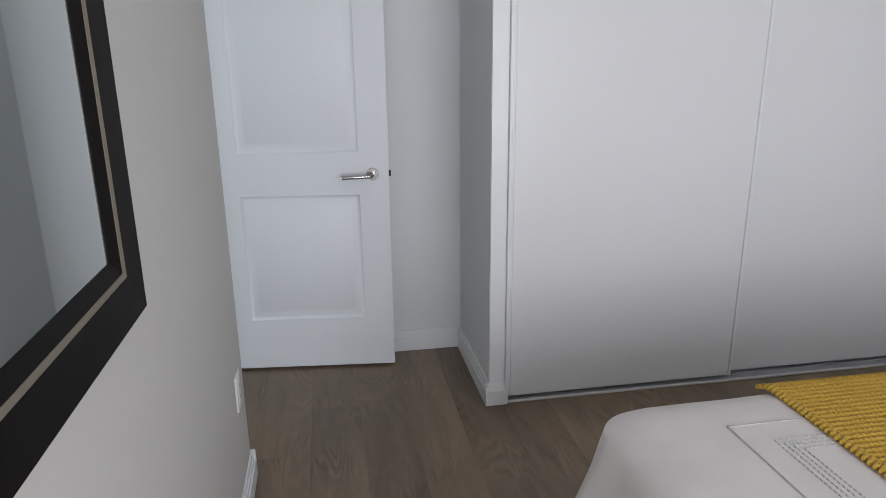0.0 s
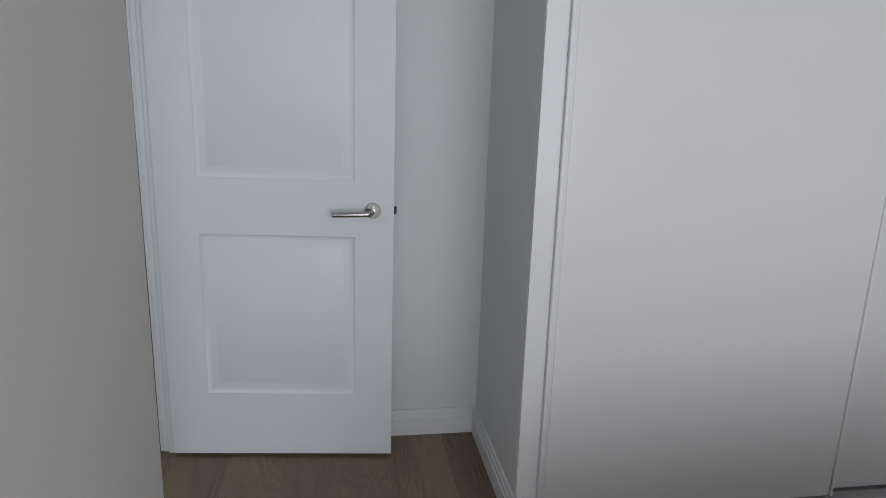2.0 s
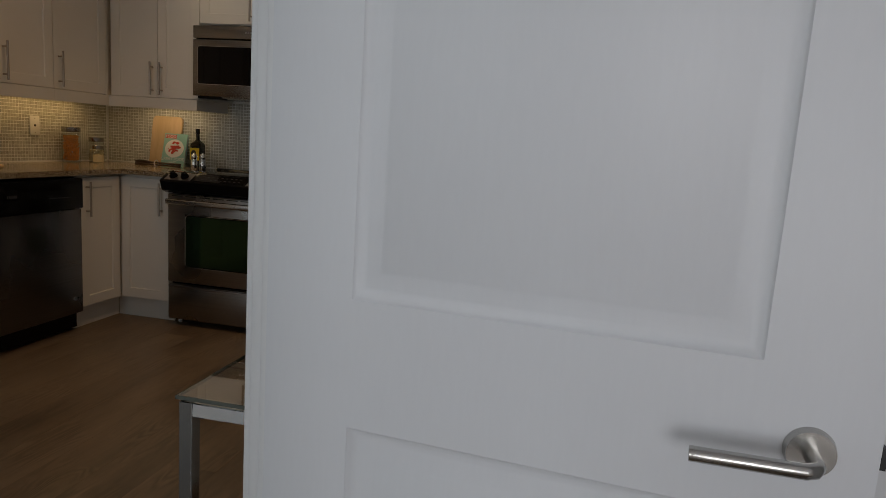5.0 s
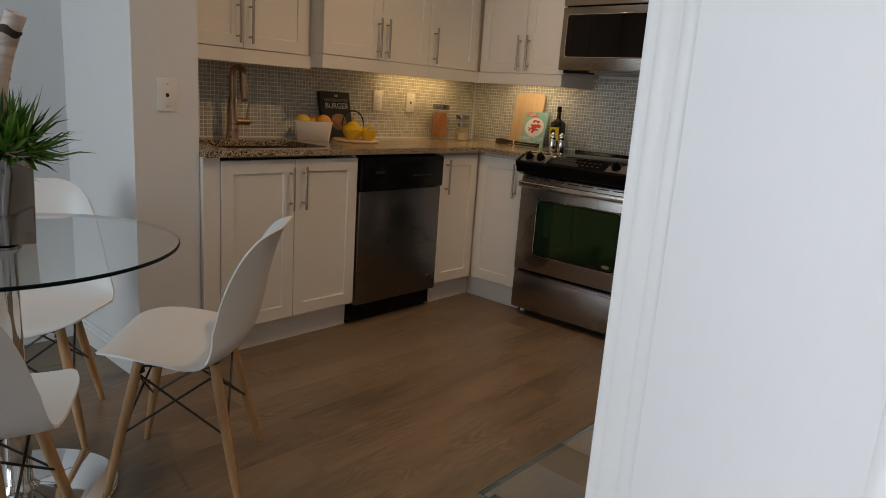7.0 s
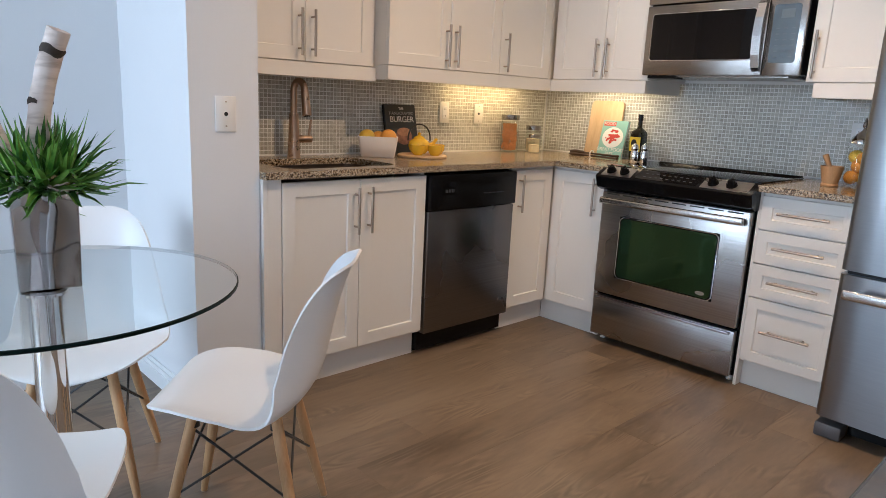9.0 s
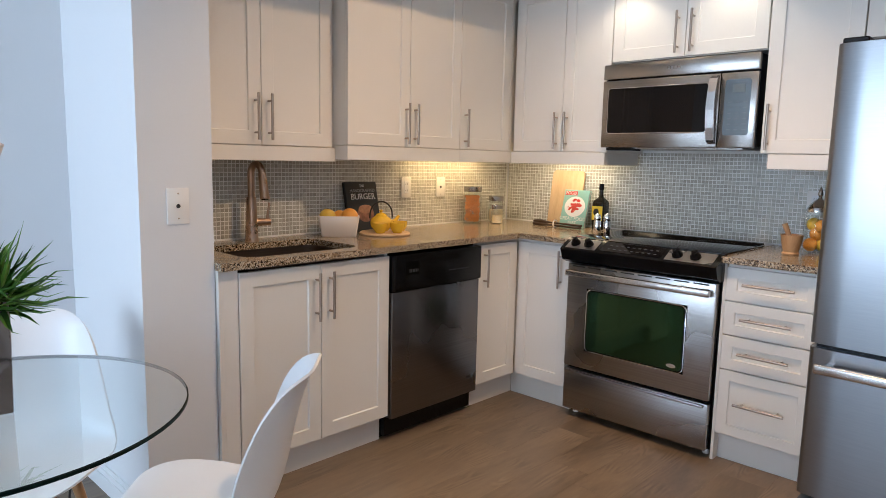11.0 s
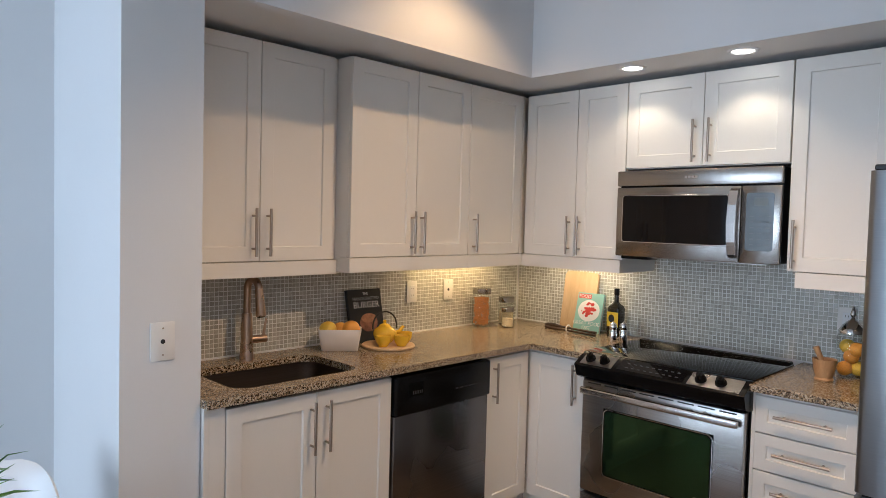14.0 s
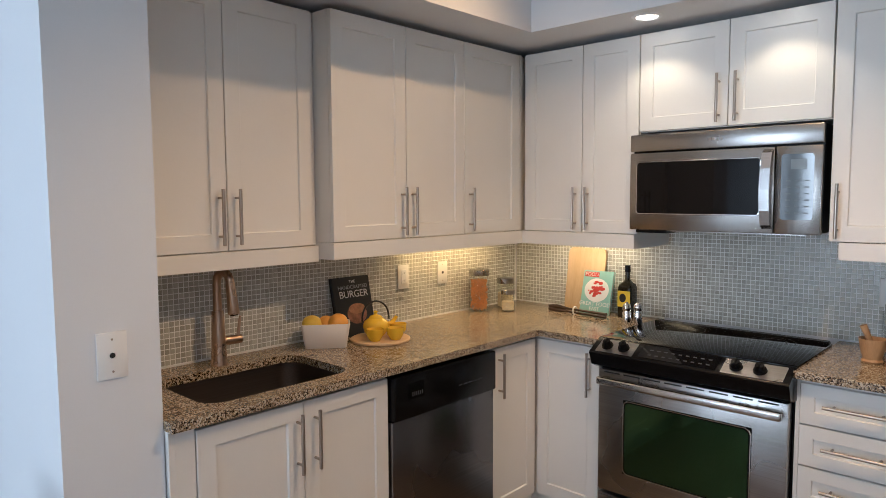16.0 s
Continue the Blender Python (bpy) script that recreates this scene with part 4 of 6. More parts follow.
def fridge():
    f = thing("fridge", "tall stainless fridge with a freezer drawer below", "fridge", ((FX0 + FX1) / 2, -0.4, 0))
    part("body", abox(FX0 + 0.006, FX1 - 0.006, -FY + 0.075, -0.03, 0.06, 1.705), surface("fridge_side_grey", (0.10, 0.10, 0.105), 0.45), f)

    def bowed(z0, z1):
        """A door with a gently bowed front and round upright edges."""
        bm = bmesh.new()
        prof = [(FX0, -FY + 0.07), (FX0, -FY + 0.022), (FX0 + 0.006, -FY + 0.010), (FX0 + 0.02, -FY + 0.003)]
        n = 10
        for i in range(1, n):
            t = i / n
            prof.append((FX0 + 0.02 + (FX1 - FX0 - 0.04) * t, -FY + 0.003 - 0.014 * math.sin(math.pi * t)))
        prof += [(FX1 - 0.02, -FY + 0.003), (FX1 - 0.006, -FY + 0.010), (FX1, -FY + 0.022), (FX1, -FY + 0.07)]
        a = [bm.verts.new((x, y, z0)) for x, y in prof]
        b = [bm.verts.new((x, y, z1)) for x, y in prof]
        for i in range(len(prof) - 1):
            bm.faces.new((a[i], a[i + 1], b[i + 1], b[i])).smooth = True
        bm.faces.new((a[-1], a[0], b[0], b[-1]))
        bm.faces.new(a)
        bm.faces.new(b)
        return bm
    up = part("fridge_door", bowed(0.662, 1.718), M_STEEL_LIGHT, f, "brushed stainless upper door")
    lo = part("freezer_drawer", bowed(0.085, 0.645), M_STEEL_LIGHT, f, "brushed stainless freezer drawer")
    part("gasket", abox(FX0 + 0.02, FX1 - 0.02, -FY + 0.03, -FY + 0.07, 0.645, 0.662), M_BLACK, f)
    bm = bmesh.new()
    box(bm, FX0 + 0.035, FX1 - 0.035, -FY - 0.068, -FY - 0.045, 0.565, 0.602, 0.009, 3)
    for x in (FX0 + 0.06, FX1 - 0.09):
        box(bm, x, x + 0.03, -FY - 0.05, -FY + 0.0, 0.570, 0.597, 0.004)
    part("handle", bm, M_STEEL_BRIGHT, lo, "wide stainless bar handle")
    bm = bmesh.new()
    box(bm, FX1 - 0.075, FX1 - 0.05, -FY - 0.068, -FY - 0.045, 0.78, 1.40, 0.009, 3)
    for z in (0.80, 1.35):
        box(bm, FX1 - 0.075, FX1 - 0.05, -FY - 0.05, -FY + 0.0, z, z + 0.03, 0.004)
    part("handle", bm, M_STEEL, up, "tall stainless bar handle")
    part("hinge_cover", abox(FX0 + 0.01, FX0 + 0.09, -FY + 0.02, -FY + 0.14, 1.719, 1.738, 0.004), M_BLACK, f)
    for x in (FX0 + 0.003, FX1 - 0.10):
        part("foot", abox(x, x + 0.095, -FY + 0.005, -FY + 0.09, 0.0, 0.058, 0.010, 2), surface("grey_plastic", (0.09, 0.09, 0.095), 0.45), f)
    bm = bmesh.new()
    box(bm, FX0 + 0.10, FX1 - 0.10, -FY + 0.09, -FY + 0.11, 0.012, 0.075)
    part("grille", bm, M_BLACK, f)


fridge()

# ---- recessed spots ----
def emitter(name, color, strength):
    n = Nodes(name)
    n.set(Base_Color=(0.8, 0.8, 0.8, 1), Emission_Color=(*color, 1), Emission_Strength=strength)
    return n.mat


M_LAMP = emitter("spot_lens", (1, 0.86, 0.66), 14.0)
for x, y, z in [(p[0], p[1], 2.245) for p in SPOTS] + [(p[0], p[1], CEIL) for p in CEILING_SPOTS]:
    s = thing("recessed_spot", "round white recessed spot, lit warm", "ceiling light", (x, y, z), "recessed spots")
    part("trim_ring", alathe([(0.042, -0.0015), (0.046, -0.006), (0.056, -0.006), (0.062, -0.001), (0.062, 0.0)], x, y, z), M_TRIM, s)
    part("lens", alathe([(0.0, -0.003), (0.042, -0.0025)], x, y, z), M_LAMP, s)
for p in (("sink", -0.92, -0.32, 0.09, 0.15), ("range", 0.41, 0.71, 0.11, 0.17)):
    u = thing("cabinet_light", "slim white strip light under the wall cabinet", "cabinet light", rpt(p[0], (p[1] + p[2]) / 2, 0.12, 1.33), "strip lights")
    part("housing", rbox(bmesh.new(), p[0], p[1], p[2], p[3] - 0.01, p[4] + 0.01, 1.332, 1.347, 0.002), M_PLATE, u)

# ---- dining table ----
TC, TR, TZ = Vector((1.10, -3.20, 0)), 0.435, 0.735


def dining_table():
    t = thing("dining_table", "round clear glass dining table on a chrome pedestal", "table", (TC.x, TC.y, 0))
    top = part("tabletop", alathe([(0, 0), (TR - 0.003, 0)], TC.x, TC.y, TZ, 96), M_TABLEGLASS, t, "clear glass round tabletop")
    part("edge", alathe([(TR - 0.003, -0.010), (TR, -0.008), (TR, -0.002), (TR - 0.003, 0.0)], TC.x, TC.y, TZ, 96), M_GLASSEDGE, top, "dark polished glass edge")
    part("pedestal", alathe([(0.036, 0.012), (0.036, TZ - 0.022)], TC.x, TC.y, 0, 40), M_CHROME, t)
    part("collar", alathe([(0.0, TZ - 0.0125), (0.048, TZ - 0.0125), (0.048, TZ - 0.02), (0.0, TZ - 0.022)], TC.x, TC.y, 0, 40), M_CHROME, t)
    part("base_plate", alathe([(0.25, 0.0), (0.25, 0.006), (0.235, 0.013), (0.12, 0.020), (0.05, 0.030), (0.037, 0.045), (0.036, 0.05)], TC.x, TC.y, 0, 64), M_CHROME, t, "polished chrome round base plate")


M_TABLEGLASS = thin_glass("table_glass", (0.88, 0.95, 0.945), 0.13, 1.5)
M_GLASSEDGE = surface("glass_edge_green", (0.004, 0.012, 0.011), 0.4, vary=0.2, bump=0, Specular_IOR_Level=0.06)
dining_table()


# ---- chairs ----
def chair_shell(u, v):
    """A point of the moulded seat shell: u from the front lip to the top of the back, v from side to side."""
    prof = [(0.228, 0.397, 0.040), (0.226, 0.404, 0.088), (0.216, 0.414, 0.128), (0.194, 0.424, 0.165), (0.150, 0.430, 0.197), (0.08, 0.427, 0.221), (0.00, 0.416, 0.231), (-0.08, 0.410, 0.232),
            (-0.145, 0.424, 0.230), (-0.186, 0.468, 0.222), (-0.208, 0.535, 0.208), (-0.226, 0.620, 0.190), (-0.248, 0.705, 0.166), (-0.268, 0.762, 0.136), (-0.284, 0.792, 0.098), (-0.294, 0.808, 0.045)]
    f = u * (len(prof) - 1)
    i = min(int(f), len(prof) - 2)
    w = f - i
    p0, p1, p2, p3 = prof[max(i - 1, 0)], prof[i], prof[i + 1], prof[min(i + 2, len(prof) - 1)]
    x, z, h = (0.5 * (2 * b + (c - a) * w + (2 * a - 5 * b + 4 * c - d) * w * w + (3 * b - a - 3 * c + d) * w ** 3) for a, b, c, d in zip(p0, p1, p2, p3))
    back = min(1, max(0, (u - 0.40) / 0.25))
    rise = abs(v) ** 2.6
    x += back * 0.078 * rise * (1 - min(1, max(0, u - 0.70) / 0.26) ** 1.6)
    z += (1 - back) * 0.022 * rise * min(1, u / 0.3)
    x -= 0.016 * abs(v) ** 3 * max(0, 1 - u / 0.22)
    return Vector((x, v * h, z))


def make_chair():
    ch = thing("dining_chair", "white moulded plastic chair on splayed beech legs", "chair", (0, 0, 0), "chairs round the table")
    bm = bmesh.new()
    nu, nv = 60, 28
    top = [[bm.verts.new(chair_shell(i / nu, -1 + 2 * j / nv)) for j in range(nv + 1)] for i in range(nu + 1)]
    low = []
    for i in range(nu + 1):
        row = []
        for j in range(nv + 1):
            a = chair_shell(min(1, i / nu + 0.01), -1 + 2 * j / nv) - chair_shell(max(0, i / nu - 0.01), -1 + 2 * j / nv)
            b = chair_shell(i / nu, min(1, -1 + 2 * j / nv + 0.04)) - chair_shell(i / nu, max(-1, -1 + 2 * j / nv - 0.04))
            n = a.cross(b).normalized()
            row.append(bm.verts.new(top[i][j].co + n * 0.0065))
        low.append(row)
    for i in range(nu):
        for j in range(nv):
            bm.faces.new((top[i][j], top[i + 1][j], top[i + 1][j + 1], top[i][j + 1])).smooth = True
            bm.faces.new((low[i][j], low[i][j + 1], low[i + 1][j + 1], low[i + 1][j])).smooth = True
    edge = [(i, 0) for i in range(nu)] + [(nu, j) for j in range(nv)] + [(i, nv) for i in range(nu, 0, -1)] + [(0, j) for j in range(nv, 0, -1)]
    for k in range(len(edge)):
        (a, b), (c, d) = edge[k], edge[(k + 1) % len(edge)]
        bm.faces.new((top[a][b], top[c][d], low[c][d], low[a][b])).smooth = True
    part("seat_shell", bm, M_PLASTIC, ch, "white moulded plastic shell")
    legs = {}
    for sx in (1, -1):
        for sy in (1, -1):
            a, b = Vector((0.105 * sx, 0.10 * sy, 0.388)), Vector((0.184 * sx, 0.168 * sy, 0.0))
            legs[sx, sy] = (a, b)
            lg = part("leg", tube(bmesh.new(), [b + (a - b) * f for f in (0.008, 0.1, 0.25, 0.5, 0.75, 1.0)], [0.0095, 0.0112, 0.0132, 0.0145, 0.015, 0.015], 16), M_BEECH, ch, "round tapered beech leg")
            part("glide", arod(b, b + (a - b) * 0.010, 0.010, 0.010, 12), M_NICKEL, lg)
            part("bracket", arod(a + Vector((0.0, 0, -0.030)), a + Vector((0, 0, 0.014)), 0.016, 0.012, 10), M_BLACKMETAL, lg)
    at = lambda k, f: legs[k][1] + (legs[k][0] - legs[k][1]) * f
    order = [(1, 1), (1, -1), (-1, -1), (-1, 1)]
    for i in range(4):
        p, q = order[i], order[(i + 1) % 4]
        part("brace", arod(at(p, 0.92), at(q, 0.46), 0.0035, seg=8), M_BLACKMETAL, ch)
        part("brace", arod(at(q, 0.92), at(p, 0.46), 0.0035, seg=8), M_BLACKMETAL, ch)
        part("brace", arod(at(p, 0.97), at(q, 0.97), 0.0035, seg=8), M_BLACKMETAL, ch)
        part("bolt", arod(at(p, 0.46) - Vector((0, 0.012, 0)), at(p, 0.46) + Vector((0, 0.012, 0)), 0.007, seg=8), M_BLACKMETAL, ch)
    return ch


chair = make_chair()
copy_thing(chair, pose(0.718, -3.033, 0, 0, 0, -29))
copy_thing(chair, pose(1.374, -3.372, 0, 0, 0, 143))
chair.matrix_basis = pose(1.262, -2.780, 0, 0, 0, 227)

# ---- vase with plant ----
VC = Vector((1.092, -3.186, TZ))


def vase():
    ro = radians(-9)
    v = thing("vase", "square mirror-silver ceramic vase with a green succulent", "vase", tuple(VC))
    bm = bmesh.new()
    loops = []
    for r, z in ((0.058, 0.0), (0.063, 0.003), (0.064, 0.05), (0.066, 0.15), (0.068, 0.258), (0.068, 0.263), (0.063, 0.263), (0.061, 0.22)):
        loops.append([bm.verts.new((x, y, z)) for x, y in rounded(-r, r, -r, r, 0.006, 2)])
    for a, b in zip(loops, loops[1:]):
        for i in range(len(a)):
            bm.faces.new((a[i], a[(i + 1) % len(a)], b[(i + 1) % len(b)], b[i]))
    bm.faces.new(loops[0])
    bm.faces.new(loops[-1])
    bm.transform(Matrix.Translation(VC) @ Matrix.Rotation(ro, 4, "Z"))
    part("vessel", bm, M_SILVER, v, "wavy mirror-silver square vessel")
    rnd = random.Random(4)
    # rosettes of pointed leaves
    for k in range(7):
        a0 = 2 * math.pi * k / 6
        r0 = 0.0 if k == 6 else 0.048
        c = VC + Vector((r0 * math.cos(a0), r0 * math.sin(a0), 0.232))
        bm = bmesh.new()
        for i in range(46):
            az = rnd.uniform(0, 2 * math.pi)
            el = radians(rnd.uniform(-22, 80))
            if k < 6:
                lean = Vector((math.cos(a0), math.sin(a0), 0)) * 0.5
            else:
                lean = Vector((0, 0, 0.4))
            d = (Vector((math.cos(az) * math.cos(el), math.sin(az) * math.cos(el), math.sin(el))) + lean).normalized()
            ln = rnd.uniform(0.085, 0.185)
            side = d.cross(Vector((0, 0, 1)))
            side = side.normalized() if side.length > 0.05 else Vector((1, 0, 0))
            up = side.cross(d).normalized()
            w = rnd.uniform(0.0055, 0.0115)
            prev = None
            for s in range(5):
                t = s / 4
                p = c + d * ln * t + Vector((0, 0, 0.018 * t * t * rnd.uniform(-1, 1.0)))
                ww = w * (1 - t) ** 0.7 * (0.7 + 0.6 * min(1, t * 3))
                row = [bm.verts.new(p - side * ww + up * ww * 0.45), bm.verts.new(p - up * ww * 0.25), bm.verts.new(p + side * ww + up * ww * 0.45)]
                if prev:
                    for q in range(2):
                        bm.faces.new((prev[q], prev[q + 1], row[q + 1], row[q])).smooth = True
                prev = row
        part("leaf_rosette", bm, M_LEAF, v, "rosette of pointed green leaves")
    for nm, pts, r in (("branch", [(-0.004, -0.006, 0.20), (0.0, 0.0, 0.34), (0.010, 0.010, 0.42), (0.024, 0.024, 0.49), (0.046, 0.048, 0.575)], 0.0235),
                       ("branch", [(0.0, -0.03, 0.20), (0.008, -0.055, 0.28), (0.010, -0.085, 0.36), (0.014, -0.125, 0.46)], 0.018)):
        pts = [VC + Vector(p) for p in pts]
        fine = []
        for a, b in zip(pts, pts[1:]):
            for i in range(6):
                fine.append(a + (b - a) * i / 6)
        fine.append(pts[-1])
        rs = [r * (1 + 0.025 * math.sin(i * 1.1)) for i in range(len(fine))]
        br = part(nm, tube(bmesh.new(), fine, rs, 14), M_BIRCH, v, "pale birch branch with dark knots")
        # dark scars where twigs grew
        for k, turn in ((len(fine) // 2, 0.4), (len(fine) - 4, 2.2)):
            bm = bmesh.new()
            d = (fine[k + 1] - fine[k]).normalized()
            e1 = d.orthogonal().normalized()
            e2 = d.cross(e1)
            rows = []
            for q in range(15):
                a = turn + 4.6 * q / 14
                out = math.cos(a) * e1 + math.sin(a) * e2
                hgt = 0.004 + 0.006 * math.sin(math.pi * q / 14) + 0.002 * rnd.random()
                rows.append([bm.verts.new(fine[k] + out * r * g + d * (hgt * w + 0.003 * math.sin(3 * a))) for w, g in ((-1, 1.01), (0, 1.10), (1, 1.01))])
            for p, q in zip(rows, rows[1:]):
                for w in range(2):
                    bm.faces.new((p[w], p[w + 1], q[w + 1], q[w])).smooth = True
            part("bark_scar", bm, M_SCAR, br, "dark rough bark scar")


def birch():
    n = Nodes("birch_bark")
    v = n.coords((1, 1, 5))
    a = n.noise(v, 9, 4)
    b = n.noise(n.coords((30, 30, 120)), 1.0, 3)
    col = n.ramp(a, [(0.24, (0.06, 0.045, 0.035)), (0.32, (0.40, 0.32, 0.27)), (0.52, (0.66, 0.56, 0.50)), (0.75, (0.74, 0.66, 0.60))])
    n.link(col, n.bsdf.inputs["Base Color"])
    n.set(Roughness=0.75)
    n.bump(b, 0.3, 0.002)
    return n.mat


def silver():
    n = Nodes("silver_glaze")
    v = n.coords()
    f = n.noise(v, 6, 0, 0.4, 0.9)
    n.set(Base_Color=(0.33, 0.315, 0.31, 1), Metallic=1.0, Roughness=0.07)
    n.bump(f, 0.7, 0.02)
    return n.mat


def leaf_mat():
    n = Nodes("succulent_green")
    info = n.add("ShaderNodeNewGeometry")
    v = n.coords()
    f = n.noise(v, 40, 3)
    add = n.add("ShaderNodeMath")
    add.operation = "MULTIPLY_ADD"
    add.inputs[1].default_value = 0.6
    n.link(info.outputs["Random Per Island"], add.inputs[0])
    n.link(f, add.inputs[2])
    n.link(n.ramp(add.outputs[0], [(0.35, (0.012, 0.045, 0.008)), (0.72, (0.055, 0.18, 0.020)), (1.0, (0.17, 0.33, 0.05))]), n.bsdf.inputs["Base Color"])
    n.set(Roughness=0.4)
    return n.mat


M_BIRCH, M_SILVER, M_LEAF = birch(), silver(), leaf_mat()
M_SCAR = surface("bark_scar", (0.05, 0.036, 0.028), 0.9, vary=0.4, scale=60, bump=0.4)
vase()

# ---- glass side table by the doorway ----
# plain chrome for the legs; the dark reflection in them is put into the colour
M_CHROME_SHADED = surface("chrome_dark_reflection", (0.26, 0.25, 0.24), 0.1, 1.0, vary=0.05, bump=0.0, rvary=0.03)


def side_table():
    x0, x1, y0, y1, z = 2.622, 3.16, -3.088, -1.95, 0.70
    t = thing("console_table", "glass-topped side table with a square chrome frame", "table", ((x0 + x1) / 2, (y0 + y1) / 2, 0))
    bm = bmesh.new()
    bm.faces.new([bm.verts.new(p) for p in ((x0 + 0.002, y0 + 0.002, z), (x1, y0 + 0.002, z), (x1, y1, z), (x0 + 0.002, y1, z))])
    top = part("tabletop", bm, M_TABLEGLASS, t, "clear bevelled glass tabletop")
    for d in ((x0, x0 + 0.002, y0, y1), (x0 + 0.002, x1, y0, y0 + 0.002)):
        part("edge", abox(*d, z - 0.007, z), surface("glass_edge_pale", (0.10, 0.115, 0.10), 0.1, bump=0), top, "polished glass edge")
    g = 0.028
    for x in (x0 + 0.004, x1 - g - 0.004):
        for y in (y0 + 0.004, y1 - g - 0.004):
            part("leg", abox(x, x + g, y, y + g, 0, z - 0.012, 0.002), M_CHROME_SHADED, t, "square chrome leg, dark reflection in its colour")
    for y in (y0 + 0.004, y1 - g - 0.004):
        part("rail", abox(x0 + 0.004 + g, x1 - g - 0.004, y, y + g, z - 0.012 - g, z - 0.012, 0.002), M_CHROME, t)
    b = thing("box", "small white box on the glass side table", "box", (2.86, -2.42, z))
    part("carton", abox(2.77, 2.97, -2.50, -2.36, z, z + 0.055, 0.004), M_PLATE, b)
    part("lid", abox(2.765, 2.975, -2.505, -2.355, z + 0.055, z + 0.075, 0.004), M_PLASTIC, b)


side_table()

# ---- faucet ----
def faucet():
    x, y = 0.105, -1.945
    f = thing("faucet", "tall satin nickel pull-down kitchen faucet, warm reflection in its colour", "faucet", (x, y, CT))
    part("body", alathe([(0.0, 0), (0.031, 0), (0.031, 0.004), (0.029, 0.010), (0.0245, 0.10), (0.0215, 0.195), (0.019, 0.200), (0, 0.201)], x, y, CT), M_FAUCET, f)
    arc = [(x, y, CT + 0.19), (x, y, CT + 0.298)]
    for i in range(1, 15):
        a = math.pi * i / 14 * 0.955
        arc.append((x + 0.033 - 0.033 * math.cos(a), y + 0.008 * (1 - math.cos(a)), CT + 0.300 + 0.042 * math.sin(a)))
    part("neck", tube(bmesh.new(), arc, 0.0155, 20), M_FAUCET, f)
    e = Vector(arc[-1])
    d = Vector((0.13, 0.03, -1)).normalized()
    part("spray_head", tube(bmesh.new(), [e, e + d * 0.006, e + d * 0.035, e + d * 0.065, e + d * 0.108, e + d * 0.114], [0.0158, 0.0168, 0.0178, 0.0192, 0.0210, 0.0195], 20), M_FAUCET, f)
    tip = e + d * 0.114
    part("nozzle", arod(tip, tip + d * 0.004, 0.016, 0.015, 18), M_BLACK, f)
    lev = part("lever", arod((x, y + 0.012, CT + 0.085), (x + 0.008, y + 0.086, CT + 0.085), 0.0175, 0.0165, 20), M_FAUCET, f)
    part("lever_arm", arod((x + 0.008, y + 0.074, CT + 0.098), (x + 0.010, y + 0.084, CT + 0.172), 0.0065, 0.0045, 12), M_FAUCET, lev)


faucet()

# ---- writing ----
def writing(parent, text, m, size, material, name="lettering"):
    """Raised letters as a mesh, laid at the pose m."""
    cu = bpy.data.curves.new("letters", "FONT")
    cu.body, cu.size, cu.extrude, cu.align_x = text, size, 0.0004, "CENTER"
    tmp = bpy.data.objects.new("letters", cu)
    scene.collection.objects.link(tmp)
    bpy.context.view_layer.update()
    me = bpy.data.meshes.new_from_object(tmp.evaluated_get(bpy.context.evaluated_depsgraph_get()))
    bpy.data.objects.remove(tmp)
    me.transform(m)
    me.materials.clear()
    me.materials.append(material)
    ob = new(name, me)
    ob.parent = parent
    if parent.type == "EMPTY":
        ob.matrix_parent_inverse = parent.matrix_basis.inverted()
    return ob


def ball(bm, c, r, sx=1, sy=1, sz=1, seg=14, rings=9):
    c = Vector(c)
    lathe_pts = [(max(0.0, r * math.sin(math.pi * i / rings)), -r * math.cos(math.pi * i / rings)) for i in range(rings + 1)]
    lathe_pts[0], lathe_pts[-1] = (0, -r), (0, r)
    tmp = bmesh.new()
    lathe(tmp, lathe_pts, 0, 0, 0, seg)
    tmp.transform(Matrix.Translation(c) @ Matrix.Diagonal((sx, sy, sz, 1)))
    me = bpy.data.meshes.new("tmp")
    tmp.to_mesh(me)
    tmp.free()
    bm.from_mesh(me)
    bpy.data.meshes.remove(me)
    return bm


def aball(*a, **k):
    return ball(bmesh.new(), *a, **k)


M_ORANGE = surface("orange_peel", (0.78, 0.36, 0.05), 0.5, vary=0.14, scale=14, grain=260, bump=0.4)
M_LEMON = surface("lemon_peel", (0.80, 0.54, 0.06), 0.45, vary=0.1, scale=14, grain=220, bump=0.35)
M_YELLOW = surface("yellow_glaze", (0.80, 0.50, 0.02), 0.15, vary=0.05, bump=0.02)
M_CERAMIC = surface("white_ceramic", (0.78, 0.74, 0.69), 0.3, vary=0.03, bump=0.03)
M_PASTA = surface("dry_pasta", (0.62, 0.27, 0.08), 0.6, vary=0.35, scale=60, grain=300, bump=0.2)
M_SUGAR = surface("pale_grain", (0.72, 0.60, 0.40), 0.8, vary=0.15, scale=120, grain=400, bump=0.5)
M_INK = surface("black_cover", (0.016, 0.018, 0.021), 0.4, vary=0.3, scale=9)
M_PAPER = surface("white_paper", (0.78, 0.77, 0.74), 0.7)
M_MINT = surface("mint_cover", (0.26, 0.50, 0.46), 0.35, vary=0.06, scale=10)
M_RED = surface("red_print", (0.55, 0.04, 0.03), 0.4, vary=0.2, scale=40)
M_LABEL = surface("yellow_label", (0.80, 0.58, 0.03), 0.5, vary=0.06)
M_BOTTLE = surface("dark_bottle_glass", (0.012, 0.010, 0.006), 0.06, vary=0.2, bump=0.0)
